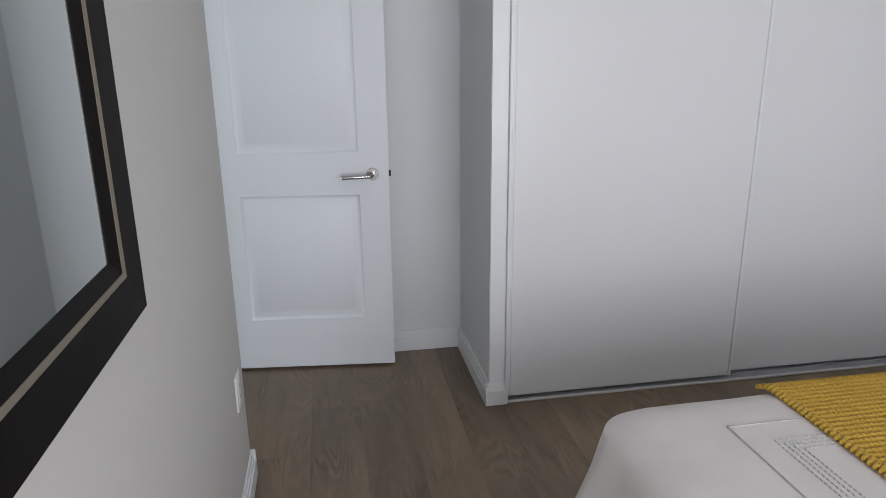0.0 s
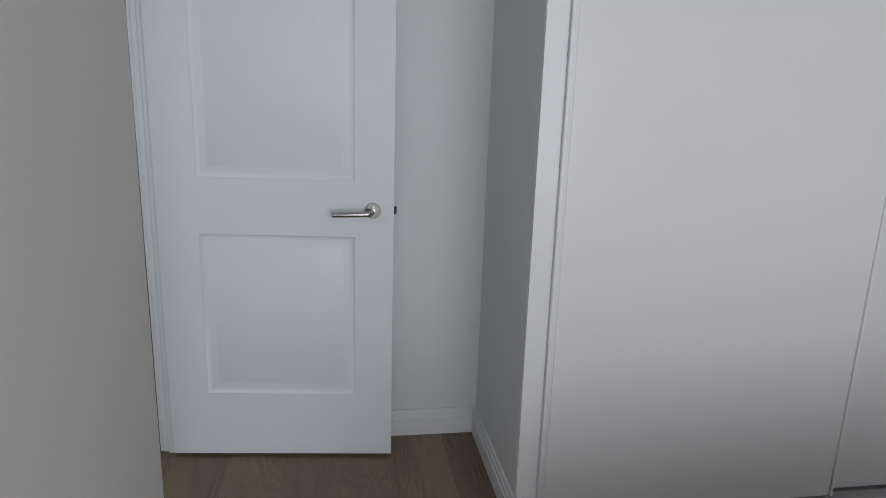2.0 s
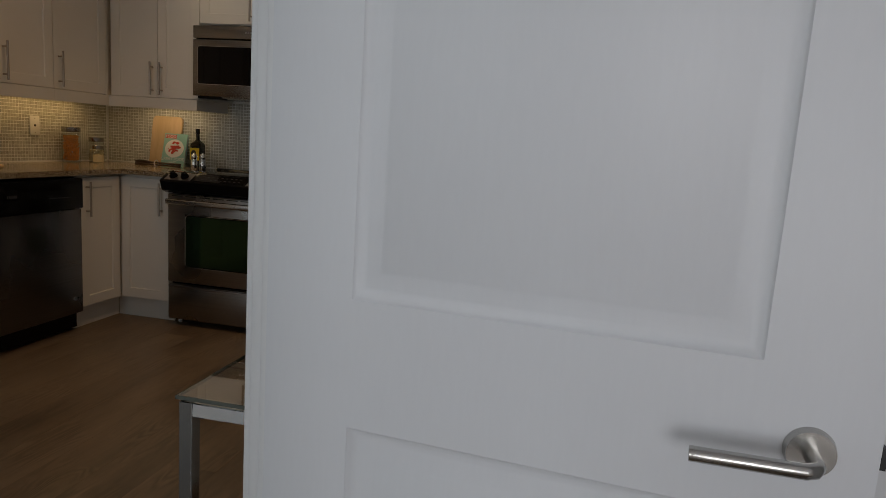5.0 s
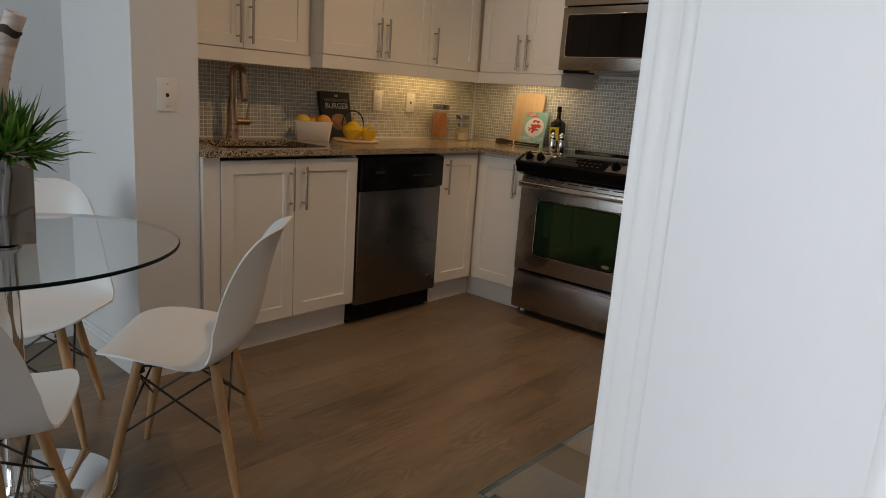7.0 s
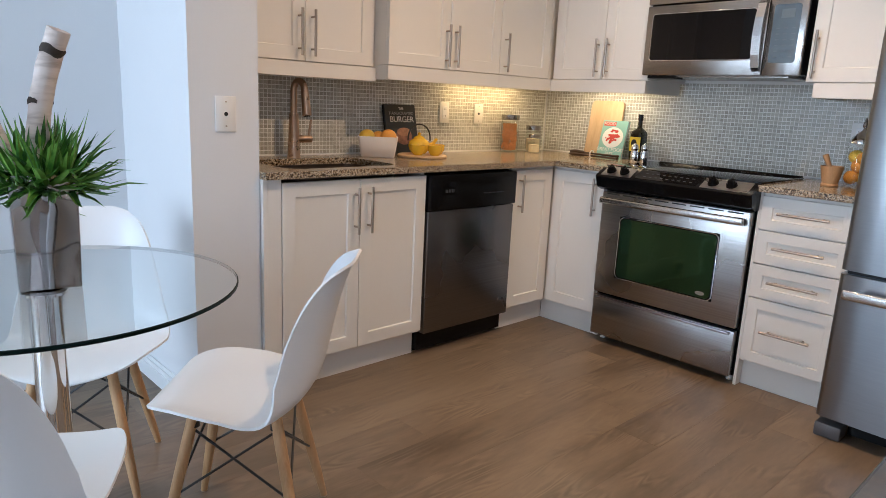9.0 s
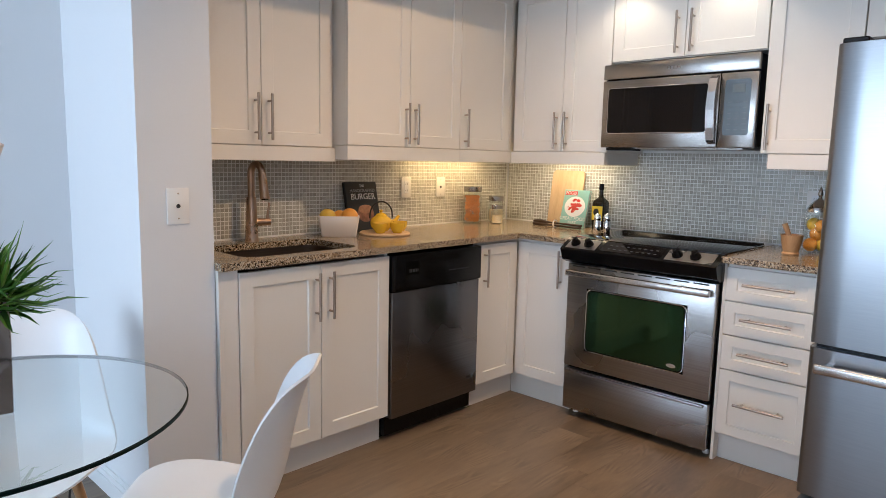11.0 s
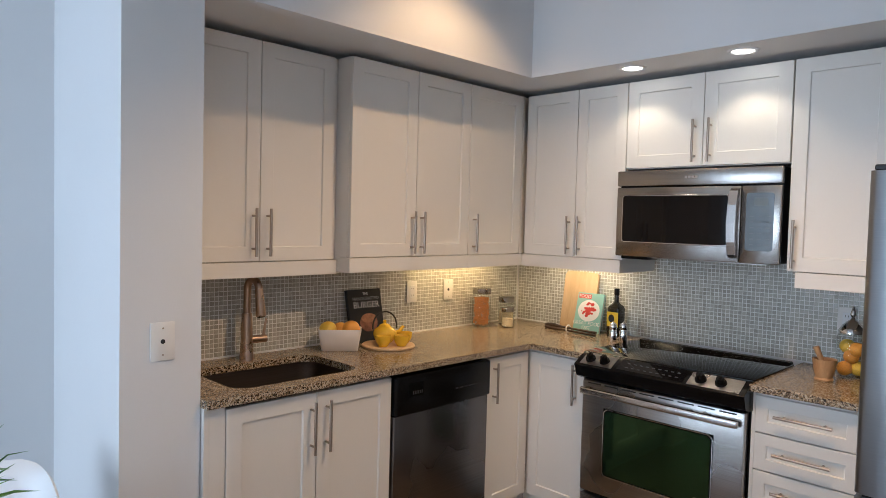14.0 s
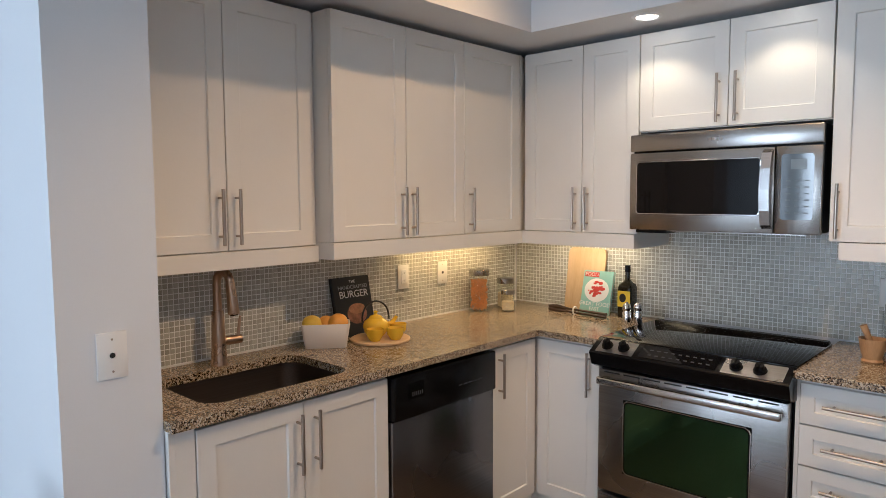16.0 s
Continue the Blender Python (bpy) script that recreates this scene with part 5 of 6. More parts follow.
M_JAR = thin_glass("jar_glass", (0.975, 0.985, 0.98), 0.015, 0.45)

# fruit bowl
def fruit_bowl():
    c = Vector((0.155, -1.50, CT))
    turn = Matrix.Translation(c) @ Matrix.Rotation(radians(-38), 4, "Z")
    b = thing("fruit_bowl", "white rectangular ceramic bowl heaped with lemons and oranges", "bowl", tuple(c))
    bm = bmesh.new()
    loops = []
    for hx, hy, z in ((0.040, 0.080, 0.0), (0.043, 0.083, 0.003), (0.055, 0.098, 0.098), (0.054, 0.097, 0.100), (0.050, 0.093, 0.099), (0.042, 0.085, 0.03)):
        loops.append([bm.verts.new((x, y, z)) for x, y in rounded(-hx, hx, -hy, hy, 0.012, 3)])
    for p, q in zip(loops, loops[1:]):
        for i in range(len(p)):
            bm.faces.new((p[i], p[(i + 1) % len(p)], q[(i + 1) % len(q)], q[i])).smooth = False
    bm.faces.new(loops[0])
    bm.faces.new(loops[-1])
    bm.transform(turn)
    part("bowl_body", bm, M_CERAMIC, b)
    for i, (x, y, z, r, m) in enumerate(((0.012, -0.055, 0.096, 0.040, M_LEMON), (0.012, 0.050, 0.099, 0.041, M_ORANGE), (-0.012, 0.002, 0.092, 0.036, M_ORANGE), (-0.022, -0.050, 0.080, 0.034, M_LEMON), (-0.02, 0.05, 0.078, 0.034, M_LEMON), (0.004, 0.0, 0.068, 0.033, M_LEMON))):
        part("fruit", aball(turn @ Vector((x, y, z)), r, sz=0.92, seg=20, rings=12), m, b, "yellow lemon" if m is M_LEMON else "round orange")


fruit_bowl()


def tea_tray():
    c = Vector((0.235, -1.275, CT))
    t = thing("serving_board", "round wooden serving board under a tea set", "board", tuple(c))
    part("board", alathe([(0, 0), (0.122, 0), (0.127, 0.004), (0.127, 0.010), (0.122, 0.014), (0, 0.014)], c.x, c.y, c.z, 48), M_BOARD, t)
    z = CT + 0.014
    p = thing("teapot", "round yellow ceramic teapot with a black wire handle", "teapot", (0.195, -1.265, z))
    part("pot", alathe([(0, 0), (0.033, 0), (0.050, 0.020), (0.056, 0.042), (0.050, 0.062), (0.034, 0.074), (0.030, 0.076), (0, 0.076)], 0.195, -1.265, z), M_YELLOW, p)
    lid = part("lid", alathe([(0.030, 0.077), (0.024, 0.086), (0.008, 0.092), (0.006, 0.096), (0.010, 0.104), (0.0, 0.110)], 0.195, -1.265, z), M_YELLOW, p)
    part("spout", tube(bmesh.new(), [(0.215, -1.225, z + 0.040), (0.228, -1.198, z + 0.052), (0.236, -1.180, z + 0.078)], [0.014, 0.010, 0.007], 12), M_YELLOW, p)
    pts = []
    for i in range(17):
        a = math.pi * i / 16
        pts.append((0.195 + 0.020 * math.cos(a), -1.265 + 0.058 * math.cos(a), z + 0.066 + 0.083 * math.sin(a) ** 0.8))
    part("handle", tube(bmesh.new(), pts, 0.004, 8), M_BLACKMETAL, p, "arched black handle")
    for x, y in ((0.272, -1.338), (0.315, -1.262), (0.255, -1.190)):
        k = thing("teacup", "small round yellow teacup", "cup", (x, y, z), "teacups")
        part("cup", alathe([(0, 0), (0.020, 0), (0.022, 0.003), (0.034, 0.022), (0.037, 0.050), (0.0345, 0.050), (0.031, 0.024), (0.0, 0.006)], x, y, z), M_YELLOW, k)


tea_tray()


def leaning_book(name, label, u0, u1, z1, run, foot, lean, cover, thick):
    """A book on the worktop that leans back on the wall; returns it and the pose of its cover's lower middle."""
    h = z1
    w = u1 - u0
    b = thing(name, label, "book", rpt(run, (u0 + u1) / 2, foot, CT))
    if run == "sink":
        m = Matrix.Translation((foot, (u0 + u1) / 2, CT)) @ Matrix.Rotation(radians(90), 4, "Z") @ Matrix.Rotation(radians(90 - lean), 4, "X")
    else:
        m = Matrix.Translation(((u0 + u1) / 2, -foot, CT)) @ Matrix.Rotation(radians(90 - lean), 4, "X")
    # local: x to the reader's right, y up the cover, z out of it
    bm = bmesh.new()
    box(bm, -w / 2, w / 2, 0.0, h, -0.002, 0.0, 0.0005)
    box(bm, -w / 2, w / 2, 0.0, h, -thick, -thick + 0.002, 0.0005)
    box(bm, -w / 2, -w / 2 + 0.002, 0.0, h, -thick + 0.002, -0.002)
    bm.transform(m)
    part("cover", bm, cover, b)
    bm = abox(-w / 2 + 0.003, w / 2 - 0.003, 0.003, h - 0.003, -thick + 0.002, -0.002)
    bm.transform(m)
    part("pages", bm, M_PAPER, b)
    return b, m


def disc(m, x, y, z, r, sy=1.0, seg=32):
    bm = bmesh.new()
    a = [bm.verts.new((x + r * math.cos(2 * math.pi * i / seg), y + sy * r * math.sin(2 * math.pi * i / seg), z)) for i in range(seg)]
    b = [bm.verts.new((v.co.x, v.co.y, z - 0.0004)) for v in a]
    bm.faces.new(a)
    for i in range(seg):
        bm.faces.new((a[i], b[i], b[(i + 1) % seg], a[(i + 1) % seg]))
    bm.transform(m)
    return bm


b, m = leaning_book("cookbook", "black hardcover burger cookbook leaning on the tiles", -1.372, -1.165, 0.262, "sink", 0.085, 12, M_INK, 0.022)
writing(b, "BURGER", m @ Matrix.Translation((0.006, 0.170, 0.0006)), 0.044, M_PAPER)
writing(b, "HANDCRAFTED", m @ Matrix.Translation((0.006, 0.208, 0.0006)), 0.023, surface("grey_lettering", (0.35, 0.36, 0.36), 0.6))
writing(b, "THE", m @ Matrix.Translation((0.006, 0.234, 0.0006)), 0.018, M_PAPER)
part("picture", disc(m, 0.01, 0.095, 0.0008, 0.055, 0.8), surface("burger_print", (0.22, 0.10, 0.06), 0.5, vary=0.6, scale=40), b, "brown burger picture")
part("picture", disc(m, 0.012, 0.118, 0.0012, 0.046, 0.5), surface("bun_print", (0.34, 0.17, 0.09), 0.5, vary=0.4, scale=60), b)
b, m = leaning_book("cookbook", "pale mint cookbook with a plate of food on its cover", 0.497, 0.668, 0.225, "range", 0.118, 14, M_MINT, 0.018)
bm = abox(-0.078, 0.005, 0.192, 0.217, 0.0004, 0.0009)
bm.transform(m)
part("title_bar", bm, M_RED, b)
writing(b, "FOOD", m @ Matrix.Translation((-0.037, 0.196, 0.0014)), 0.027, M_PAPER)
part("plate_print", disc(m, 0.0, 0.124, 0.0007, 0.070, 0.88), surface("plate_white_print", (0.80, 0.80, 0.78), 0.4), b)
rnd = random.Random(9)
bm = bmesh.new()
for i in range(46):
    a, r = rnd.uniform(0, 6.283), 0.046 * rnd.random() ** 0.6
    d = disc(Matrix.Identity(4), r * math.cos(a), 0.127 + r * 0.85 * math.sin(a), 0.0014 + i * 0.00004, rnd.uniform(0.004, 0.012), rnd.uniform(0.5, 1.0), 8)
    me = bpy.data.meshes.new("tmp")
    d.to_mesh(me)
    d.free()
    bm.from_mesh(me)
    bpy.data.meshes.remove(me)
bm.transform(m)
tagged(part("food_print", bm, M_RED, b, "red food picture"), kind="stuff")
writing(b, "GREAT FOOD", m @ Matrix.Translation((0.0, 0.042, 0.0014)), 0.029, M_PAPER)
writing(b, "FAST", m @ Matrix.Translation((0.0, 0.018, 0.0014)), 0.026, M_PAPER)

# cutting board leaning on the tiles
cb = thing("cutting_board", "pale maple cutting board leaning on the tiles", "cutting board", (0.48, -0.05, CT))
bm = bmesh.new()
pts = rounded(-0.112, 0.112, 0.0, 0.335, 0.028)
a = [bm.verts.new((x, y, 0)) for x, y in pts]
c2 = [bm.verts.new((x, y, -0.016)) for x, y in pts]
bm.faces.new(a)
bm.faces.new(c2[::-1])
for i in range(len(pts)):
    bm.faces.new((a[i], a[(i + 1) % len(pts)], c2[(i + 1) % len(pts)], c2[i]))
bm.transform(Matrix.Translation((0.490, -0.075, CT)) @ Matrix.Rotation(radians(81), 4, "X"))
part("board", bm, M_BOARD, cb)


def jar(name, label, x, y, r, h, fill, fh, lid_h=0.024):
    j = thing(name, label, "jar", (x, y, CT), "glass jars")
    part("glass", alathe([(0, 0.001), (r - 0.004, 0.0), (r, 0.005), (r, h - 0.02), (r * 0.9, h - 0.008), (r * 0.9, h), (r * 0.87, h), (r * 0.87, h - 0.01), (r - 0.004, h - 0.022), (r - 0.004, 0.006), (0, 0.005)], x, y, CT, 28), M_JAR, j)
    part("lid", alathe([(0, h + 0.002), (r * 0.96, h + 0.001), (r * 0.98, h + 0.004), (r * 0.98, h + lid_h), (r * 0.92, h + lid_h + 0.002), (0, h + lid_h + 0.002)], x, y, CT, 28), M_STEEL, j, "brushed metal lid")
    if fill is M_PASTA:
        rnd = random.Random(2)
        bm = bmesh.new()
        for i in range(380):
            a, q = rnd.uniform(0, 6.283), (r - 0.014) * rnd.random() ** 0.35
            p = Vector((x + q * math.cos(a), y + q * math.sin(a), CT + 0.014 + (fh - 0.02) * rnd.random()))
            d = Vector((rnd.uniform(-1, 1), rnd.uniform(-1, 1), rnd.uniform(-1, 1))).normalized()
            e = d.orthogonal().normalized()
            tube(bm, [p - d * 0.008 + e * 0.002, p - e * 0.002, p + d * 0.008 + e * 0.002], 0.0045, 5)
        tagged(part("pasta", bm, fill, j, "orange dry pasta"), kind="stuff")
    else:
        part("contents", alathe([(0, 0.007), (r - 0.0055, 0.007), (r - 0.0055, fh), (0, fh + 0.004)], x, y, CT, 24), fill, j, "pale dry grain")


jar("pasta_jar", "tall glass jar of orange dry pasta with a metal lid", 0.080, -0.435, 0.056, 0.190, M_PASTA, 0.172, 0.030)
jar("storage_jar", "glass jar of pale grain with a metal lid", 0.110, -0.245, 0.048, 0.132, M_SUGAR, 0.080, 0.028)
jar("storage_jar", "small glass jar of pale grain with a metal lid", 0.195, -0.335, 0.038, 0.090, M_SUGAR, 0.052, 0.022)

# oil bottle
ob = thing("oil_bottle", "dark square oil bottle with a yellow label", "bottle", (0.755, -0.085, CT))
bm = bmesh.new()
loops = []
for r, z in ((0.034, 0.0), (0.037, 0.004), (0.037, 0.150), (0.033, 0.165), (0.018, 0.180), (0.013, 0.190), (0.012, 0.232)):
    rr = min(r * 0.98, 0.012)
    loops.append([bm.verts.new((0.755 + x, -0.085 + y, CT + z)) for x, y in rounded(-r, r, -r, r, rr, 4)])
for p, q in zip(loops, loops[1:]):
    for i in range(len(p)):
        bm.faces.new((p[i], p[(i + 1) % len(p)], q[(i + 1) % len(q)], q[i])).smooth = True
bm.faces.new(loops[0])
bm.faces.new(loops[-1])
part("bottle_body", bm, M_BOTTLE, ob)
part("cap", arod((0.755, -0.085, CT + 0.228), (0.755, -0.085, CT + 0.262), 0.0145, 0.0135, 20), M_BLACK, ob)
lb = part("label", abox(0.7215, 0.7885, -0.1235, -0.1221, CT + 0.055, CT + 0.135), M_LABEL, ob, "yellow paper label")
part("emblem", disc(Matrix.Translation((0.755, -0.1240, CT + 0.10)) @ Matrix.Rotation(radians(90), 4, "X"), -0.006, 0.0, 0.0, 0.018, 1.2), M_INK, lb)

for x, y, nm in ((0.857, -0.285, "salt_shaker"), (0.893, -0.245, "pepper_mill")):
    s = thing(nm, "slim polished metal shaker beside the cooktop", "shaker", (x, y, CT), "shakers")
    part("shaker_body", alathe([(0, 0), (0.0185, 0), (0.020, 0.003), (0.020, 0.060), (0.0175, 0.066), (0.0175, 0.070)], x, y, CT, 24), M_CHROME, s)
    part("cap", alathe([(0.0176, 0.0705), (0.0195, 0.074), (0.0195, 0.090), (0.015, 0.101), (0.006, 0.106), (0.006, 0.110), (0, 0.112)], x, y, CT, 24), M_CHROME, s)

# dark wooden tongs tied with twine
tg = thing("wooden_tongs", "dark wooden serving utensils tied with twine", "utensil", (0.53, -0.20, CT))
for dz, dy in ((0.0, 0.0), (0.019, 0.006)):
    bm = bmesh.new()
    pts, rs = [], []
    for i in range(13):
        t = i / 12
        pts.append((0.345 + 0.36 * t, -0.165 - 0.045 * t + dy, CT + 0.012 + dz))
        rs.append(0.006 + 0.013 * math.exp(-((t - 0.13) / 0.13) ** 2) + 0.004 * t)
    tube(bm, pts, rs, 12)
    bm.transform(Matrix.Translation((0, 0, CT)) @ Matrix.Diagonal((1, 1, 0.72, 1)) @ Matrix.Translation((0, 0, -CT)))
    part("tong_arm", bm, M_WALNUT, tg)
part("twine", tube(bmesh.new(), [(0.515, -0.187 + 0.020 * math.cos(a), CT + 0.019 + 0.020 * math.sin(a)) for a in (i * math.pi / 8 for i in range(17))], 0.004, 6), M_PAPER, tg)

# mortar, lidded jar
mo = thing("mortar", "pale turned wooden mortar with a pestle", "mortar", (1.855, -0.335, CT))
part("cup", alathe([(0, 0), (0.033, 0), (0.036, 0.006), (0.031, 0.014), (0.040, 0.05), (0.046, 0.088), (0.041, 0.088), (0.034, 0.05), (0, 0.03)], 1.855, -0.335, CT), M_BEECH, mo)
part("pestle", arod((1.862, -0.333, CT + 0.04), (1.825, -0.350, CT + 0.135), 0.008, 0.012, 14), M_BEECH, mo)
lj = thing("fruit_jar", "lidded glass jar filled with oranges and lemons", "jar", (1.915, -0.19, CT))
part("glass", alathe([(0, 0.001), (0.046, 0), (0.055, 0.01), (0.058, 0.07), (0.058, 0.165), (0.048, 0.185), (0.046, 0.185), (0.055, 0.163), (0.055, 0.07), (0.052, 0.012), (0, 0.006)], 1.915, -0.19, CT), M_JAR, lj)
lid = part("lid", alathe([(0, 0.187), (0.052, 0.187), (0.052, 0.196), (0.040, 0.215), (0.022, 0.235), (0.010, 0.242), (0.006, 0.252), (0.012, 0.262), (0.009, 0.276), (0.003, 0.296), (0, 0.300)], 1.915, -0.19, CT), M_CHROME, lj, "polished domed lid")
for i, (x, y, z) in enumerate(((-0.02, -0.012, 0.038), (0.022, 0.012, 0.040), (0.0, 0.0, 0.088), (-0.02, 0.016, 0.128), (0.022, -0.014, 0.122))):
    part("fruit", aball((1.915 + x, -0.19 + y, CT + z), 0.030, seg=16, rings=10), (M_ORANGE, M_LEMON)[i % 2], lj)
yb = thing("oil_tin", "small yellow tin behind the mortar", "tin", (2.005, -0.16, CT))
part("tin_body", arod((2.005, -0.16, CT), (2.005, -0.16, CT + 0.13), 0.030, 0.030, 24), M_LABEL, yb)
part("cap", arod((2.005, -0.16, CT + 0.13), (2.005, -0.16, CT + 0.15), 0.014, 0.012, 16), M_INK, yb)

# ---- wall plates ----
def plate(name, label, run, u, z, off=0.0, style="outlet", w=0.072, h=0.115):
    p = thing(name, label, "outlet" if style != "switch" else "switch", rpt(run, u, off, z))
    cover = part("cover_plate", rbox(bmesh.new(), run, u - w / 2, u + w / 2, off, off + 0.006, z - h / 2, z + h / 2, 0.002, 2), M_PLATE, p)
    if style == "outlet":
        ins = part("insert", rbox(bmesh.new(), run, u - 0.017, u + 0.017, off + 0.006, off + 0.0085, z - 0.034, z + 0.034, 0.001), M_PLASTIC, cover)
        for dz in (-0.018, 0.018):
            bm = bmesh.new()
            for du in (-0.006, 0.006):
                rbox(bm, run, u + du - 0.001, u + du + 0.001, off + 0.0085, off + 0.009, z + dz - 0.004, z + dz + 0.004)
            part("slots", bm, M_SHADOWGAP, ins)
    else:
        part("socket", arod(rpt(run, u, off + 0.006, z), rpt(run, u, off + 0.0085, z), 0.0075, 0.006, 14), M_SHADOWGAP, cover)
        for dz in (-0.042, 0.042):
            part("screw", arod(rpt(run, u, off + 0.006, z + dz), rpt(run, u, off + 0.007, z + dz), 0.003, 0.003, 10), M_NICKEL, cover)
    return p


plate("wall_outlet", "white power outlet on the tiled wall", "sink", -0.925, 1.134, 0.008)
plate("wall_socket", "white cable socket plate on the tiled wall", "sink", -0.647, 1.132, 0.008, "cable")
plate("wall_socket", "white cable socket plate on the pier", "sink", -2.487, 1.118, 0.5601, "cable", 0.076, 0.122)
plate("wall_outlet", "white power outlet beside the fridge", "range", 1.85, 1.128, 0.008)
plate("wall_outlet", "white power outlet low on the bedroom wall", "sink", -4.262, 0.392, DOOR_WALL + 0.0001)

# ---- bedroom ----
def mirror():
    y1, y0, z0, z1, x = -5.135, -6.0, 0.998, 2.05, DOOR_WALL
    m = thing("wall_mirror", "large rectangular wall mirror in a black and silver frame", "mirror", (x, (y0 + y1) / 2, z0))

    def members(a, b, d0, d1, name, material, label=""):
        """Four mitred bars between insets a and b, standing out from d0 to d1."""
        o = [(y0 + a, z0 + a), (y1 - a, z0 + a), (y1 - a, z1 - a), (y0 + a, z1 - a)]
        i = [(y0 + b, z0 + b), (y1 - b, z0 + b), (y1 - b, z1 - b), (y0 + b, z1 - b)]
        for k in range(4):
            j = (k + 1) % 4
            bm = bmesh.new()
            q = [o[k], o[j], i[j], i[k]]
            lo = [bm.verts.new((x + 0.001, p[0], p[1])) for p in q]
            hi = [bm.verts.new((x + (d0 if t < 2 else d1), p[0], p[1])) for t, p in enumerate(q)]
            bm.faces.new(lo)
            bm.faces.new(hi)
            for t in range(4):
                bm.faces.new((lo[t], lo[(t + 1) % 4], hi[(t + 1) % 4], hi[t]))
            part(name, bm, material, m, label)
    members(0.0, 0.070, 0.022, 0.020, "frame_bar", M_FRAME, "black lacquered frame bar")
    members(0.070, 0.078, 0.020, 0.018, "bead", surface("champagne_bead", (0.20, 0.175, 0.135), 0.5, 0.3), "thin champagne silver bead")
    members(0.078, 0.100, 0.017, 0.009, "inner_bar", M_FRAME)
    part("mirror_glass", abox(x + 0.001, x + 0.008, y0 + 0.099, y1 - 0.099, z0 + 0.099, z1 - 0.099), M_MIRROR, m, "clear mirror glass")


M_FRAME = surface("black_lacquer", (0.007, 0.006, 0.006), 0.55, vary=0.3, scale=8, bump=0.05, Specular_IOR_Level=0.10)
mirror()


def bed():
    x0, x1, y0, y1, zt = 3.975, 6.05, -6.42, -4.815, 0.566
    b = thing("bed", "double bed with a white embroidered cover", "bed", ((x0 + x1) / 2, (y0 + y1) / 2, 0))
    part("mattress", abox(x0 + 0.05, x1 - 0.03, y0 + 0.05, y1 - 0.05, 0.22, zt - 0.03, 0.05, 3), M_PAPER, b)
    part("bed_base", abox(x0 + 0.07, x1 - 0.03, y0 + 0.07, y1 - 0.07, 0.02, 0.21), surface("bed_base_grey", (0.20, 0.19, 0.18), 0.9), b)
    n = 10
    bm = bmesh.new()
    loops = []
    dense = []
    base = rounded(x0, x1, y0, y1, 0.12, n)
    for i in range(len(base)):
        p, q = Vector((*base[i], 0)), Vector((*base[(i + 1) % len(base)], 0))
        k = max(1, int((q - p).length / 0.025))
        dense += [p + (q - p) * j / k for j in range(k)]
    cx, cy = (x0 + x1) / 2, (y0 + y1) / 2
    for inset, z, fold in ((0.16, zt, 0), (0.08, zt - 0.002, 0), (0.035, zt - 0.012, 0), (0.010, zt - 0.034, 0.1), (0.0, zt - 0.07, 0.45), (-0.022, 0.40, 1.0), (-0.044, 0.28, 1.1), (-0.066, 0.15, 1.5), (-0.085, 0.05, 1.7)):
        ring = []
        for k, p in enumerate(dense):
            sx, sy = (x1 - x0) / 2, (y1 - y0) / 2
            d = Vector(((p.x - cx) * (sx - inset) / sx, (p.y - cy) * (sy - inset) / sy, 0))
            f = 0.044 * fold * (noise.noise(Vector((p.x * 5.0, p.y * 5.0, z * 0.8))) + 0.7 * noise.noise(Vector((p.x * 12, p.y * 12, z * 3.0 + 4))))
            w = 0.006 * noise.noise(Vector((p.x * 4, p.y * 4, 9))) if fold == 0 else 0
            out = d.normalized() * f
            ring.append(bm.verts.new((cx + d.x + out.x, cy + d.y + out.y, z + w)))
        loops.append(ring)
    for p, q in zip(loops, loops[1:]):
        for i in range(len(p)):
            bm.faces.new((p[i], p[(i + 1) % len(p)], q[(i + 1) % len(q)], q[i])).smooth = True
    bm.faces.new(loops[0])
    cov = part("bed_cover", bm, M_COVER, b, "white cotton cover hanging in folds")
    zl = zt + 0.0015
    bm = bmesh.new()
    ex, ey = x0 + 0.273, y1 - 0.168
    box(bm, ex, ex + 0.0025, ey - 1.3, ey, zl - 0.004, zl)
    box(bm, ex, x1 - 0.5, ey - 0.0025, ey, zl - 0.004, zl)
    part("embroidered_border", bm, M_THREAD, cov, "grey stitched border line")
    bm = bmesh.new()
    for r in range(4):
        o = 0.068 + r * 0.0135
        for i in range(96):
            yy = ey - o - i * 0.0125
            box(bm, ex + o - 0.0006, ex + o + 0.0006, yy - 0.0075, yy, zl - 0.004, zl)
            xx = ex + o + i * 0.0125
            if xx < x1 - 0.6:
                box(bm, xx, xx + 0.0075, ey - o - 0.0006, ey - o + 0.0006, zl - 0.004, zl)
    tagged(part("running_stitch", bm, M_THREAD, cov, "rows of grey running stitch"), kind="stuff")
    # knitted throw across the bed
    th = thing("knit_throw", "chunky mustard yellow knitted throw laid across the bed", "throw", (4.85, -5.6, zt))
    tx0, tx1, ty0, ty1 = x0 + 0.475, x0 + 1.05, y0 + 0.02, y1 + 0.012
    bm = bmesh.new()
    nx, ny = 230, 700
    grid = []
    for i in range(nx + 1):
        row = []
        for j in range(ny + 1):
            x, y = tx0 + (tx1 - tx0) * i / nx, ty0 + (ty1 - ty0) * j / ny
            rib = abs(math.sin(math.pi * (y - ty0) / 0.0170))
            st = 0.5 + 0.5 * math.cos(2 * math.pi * (x + 0.006 * rib) / 0.0125 + (math.pi if int((y - ty0) / 0.0170) % 2 else 0))
            z = zt + 0.002 + 0.009 * rib ** 0.7 + 0.0032 * st * rib
            drop = max(0, y - (y1 - 0.05))
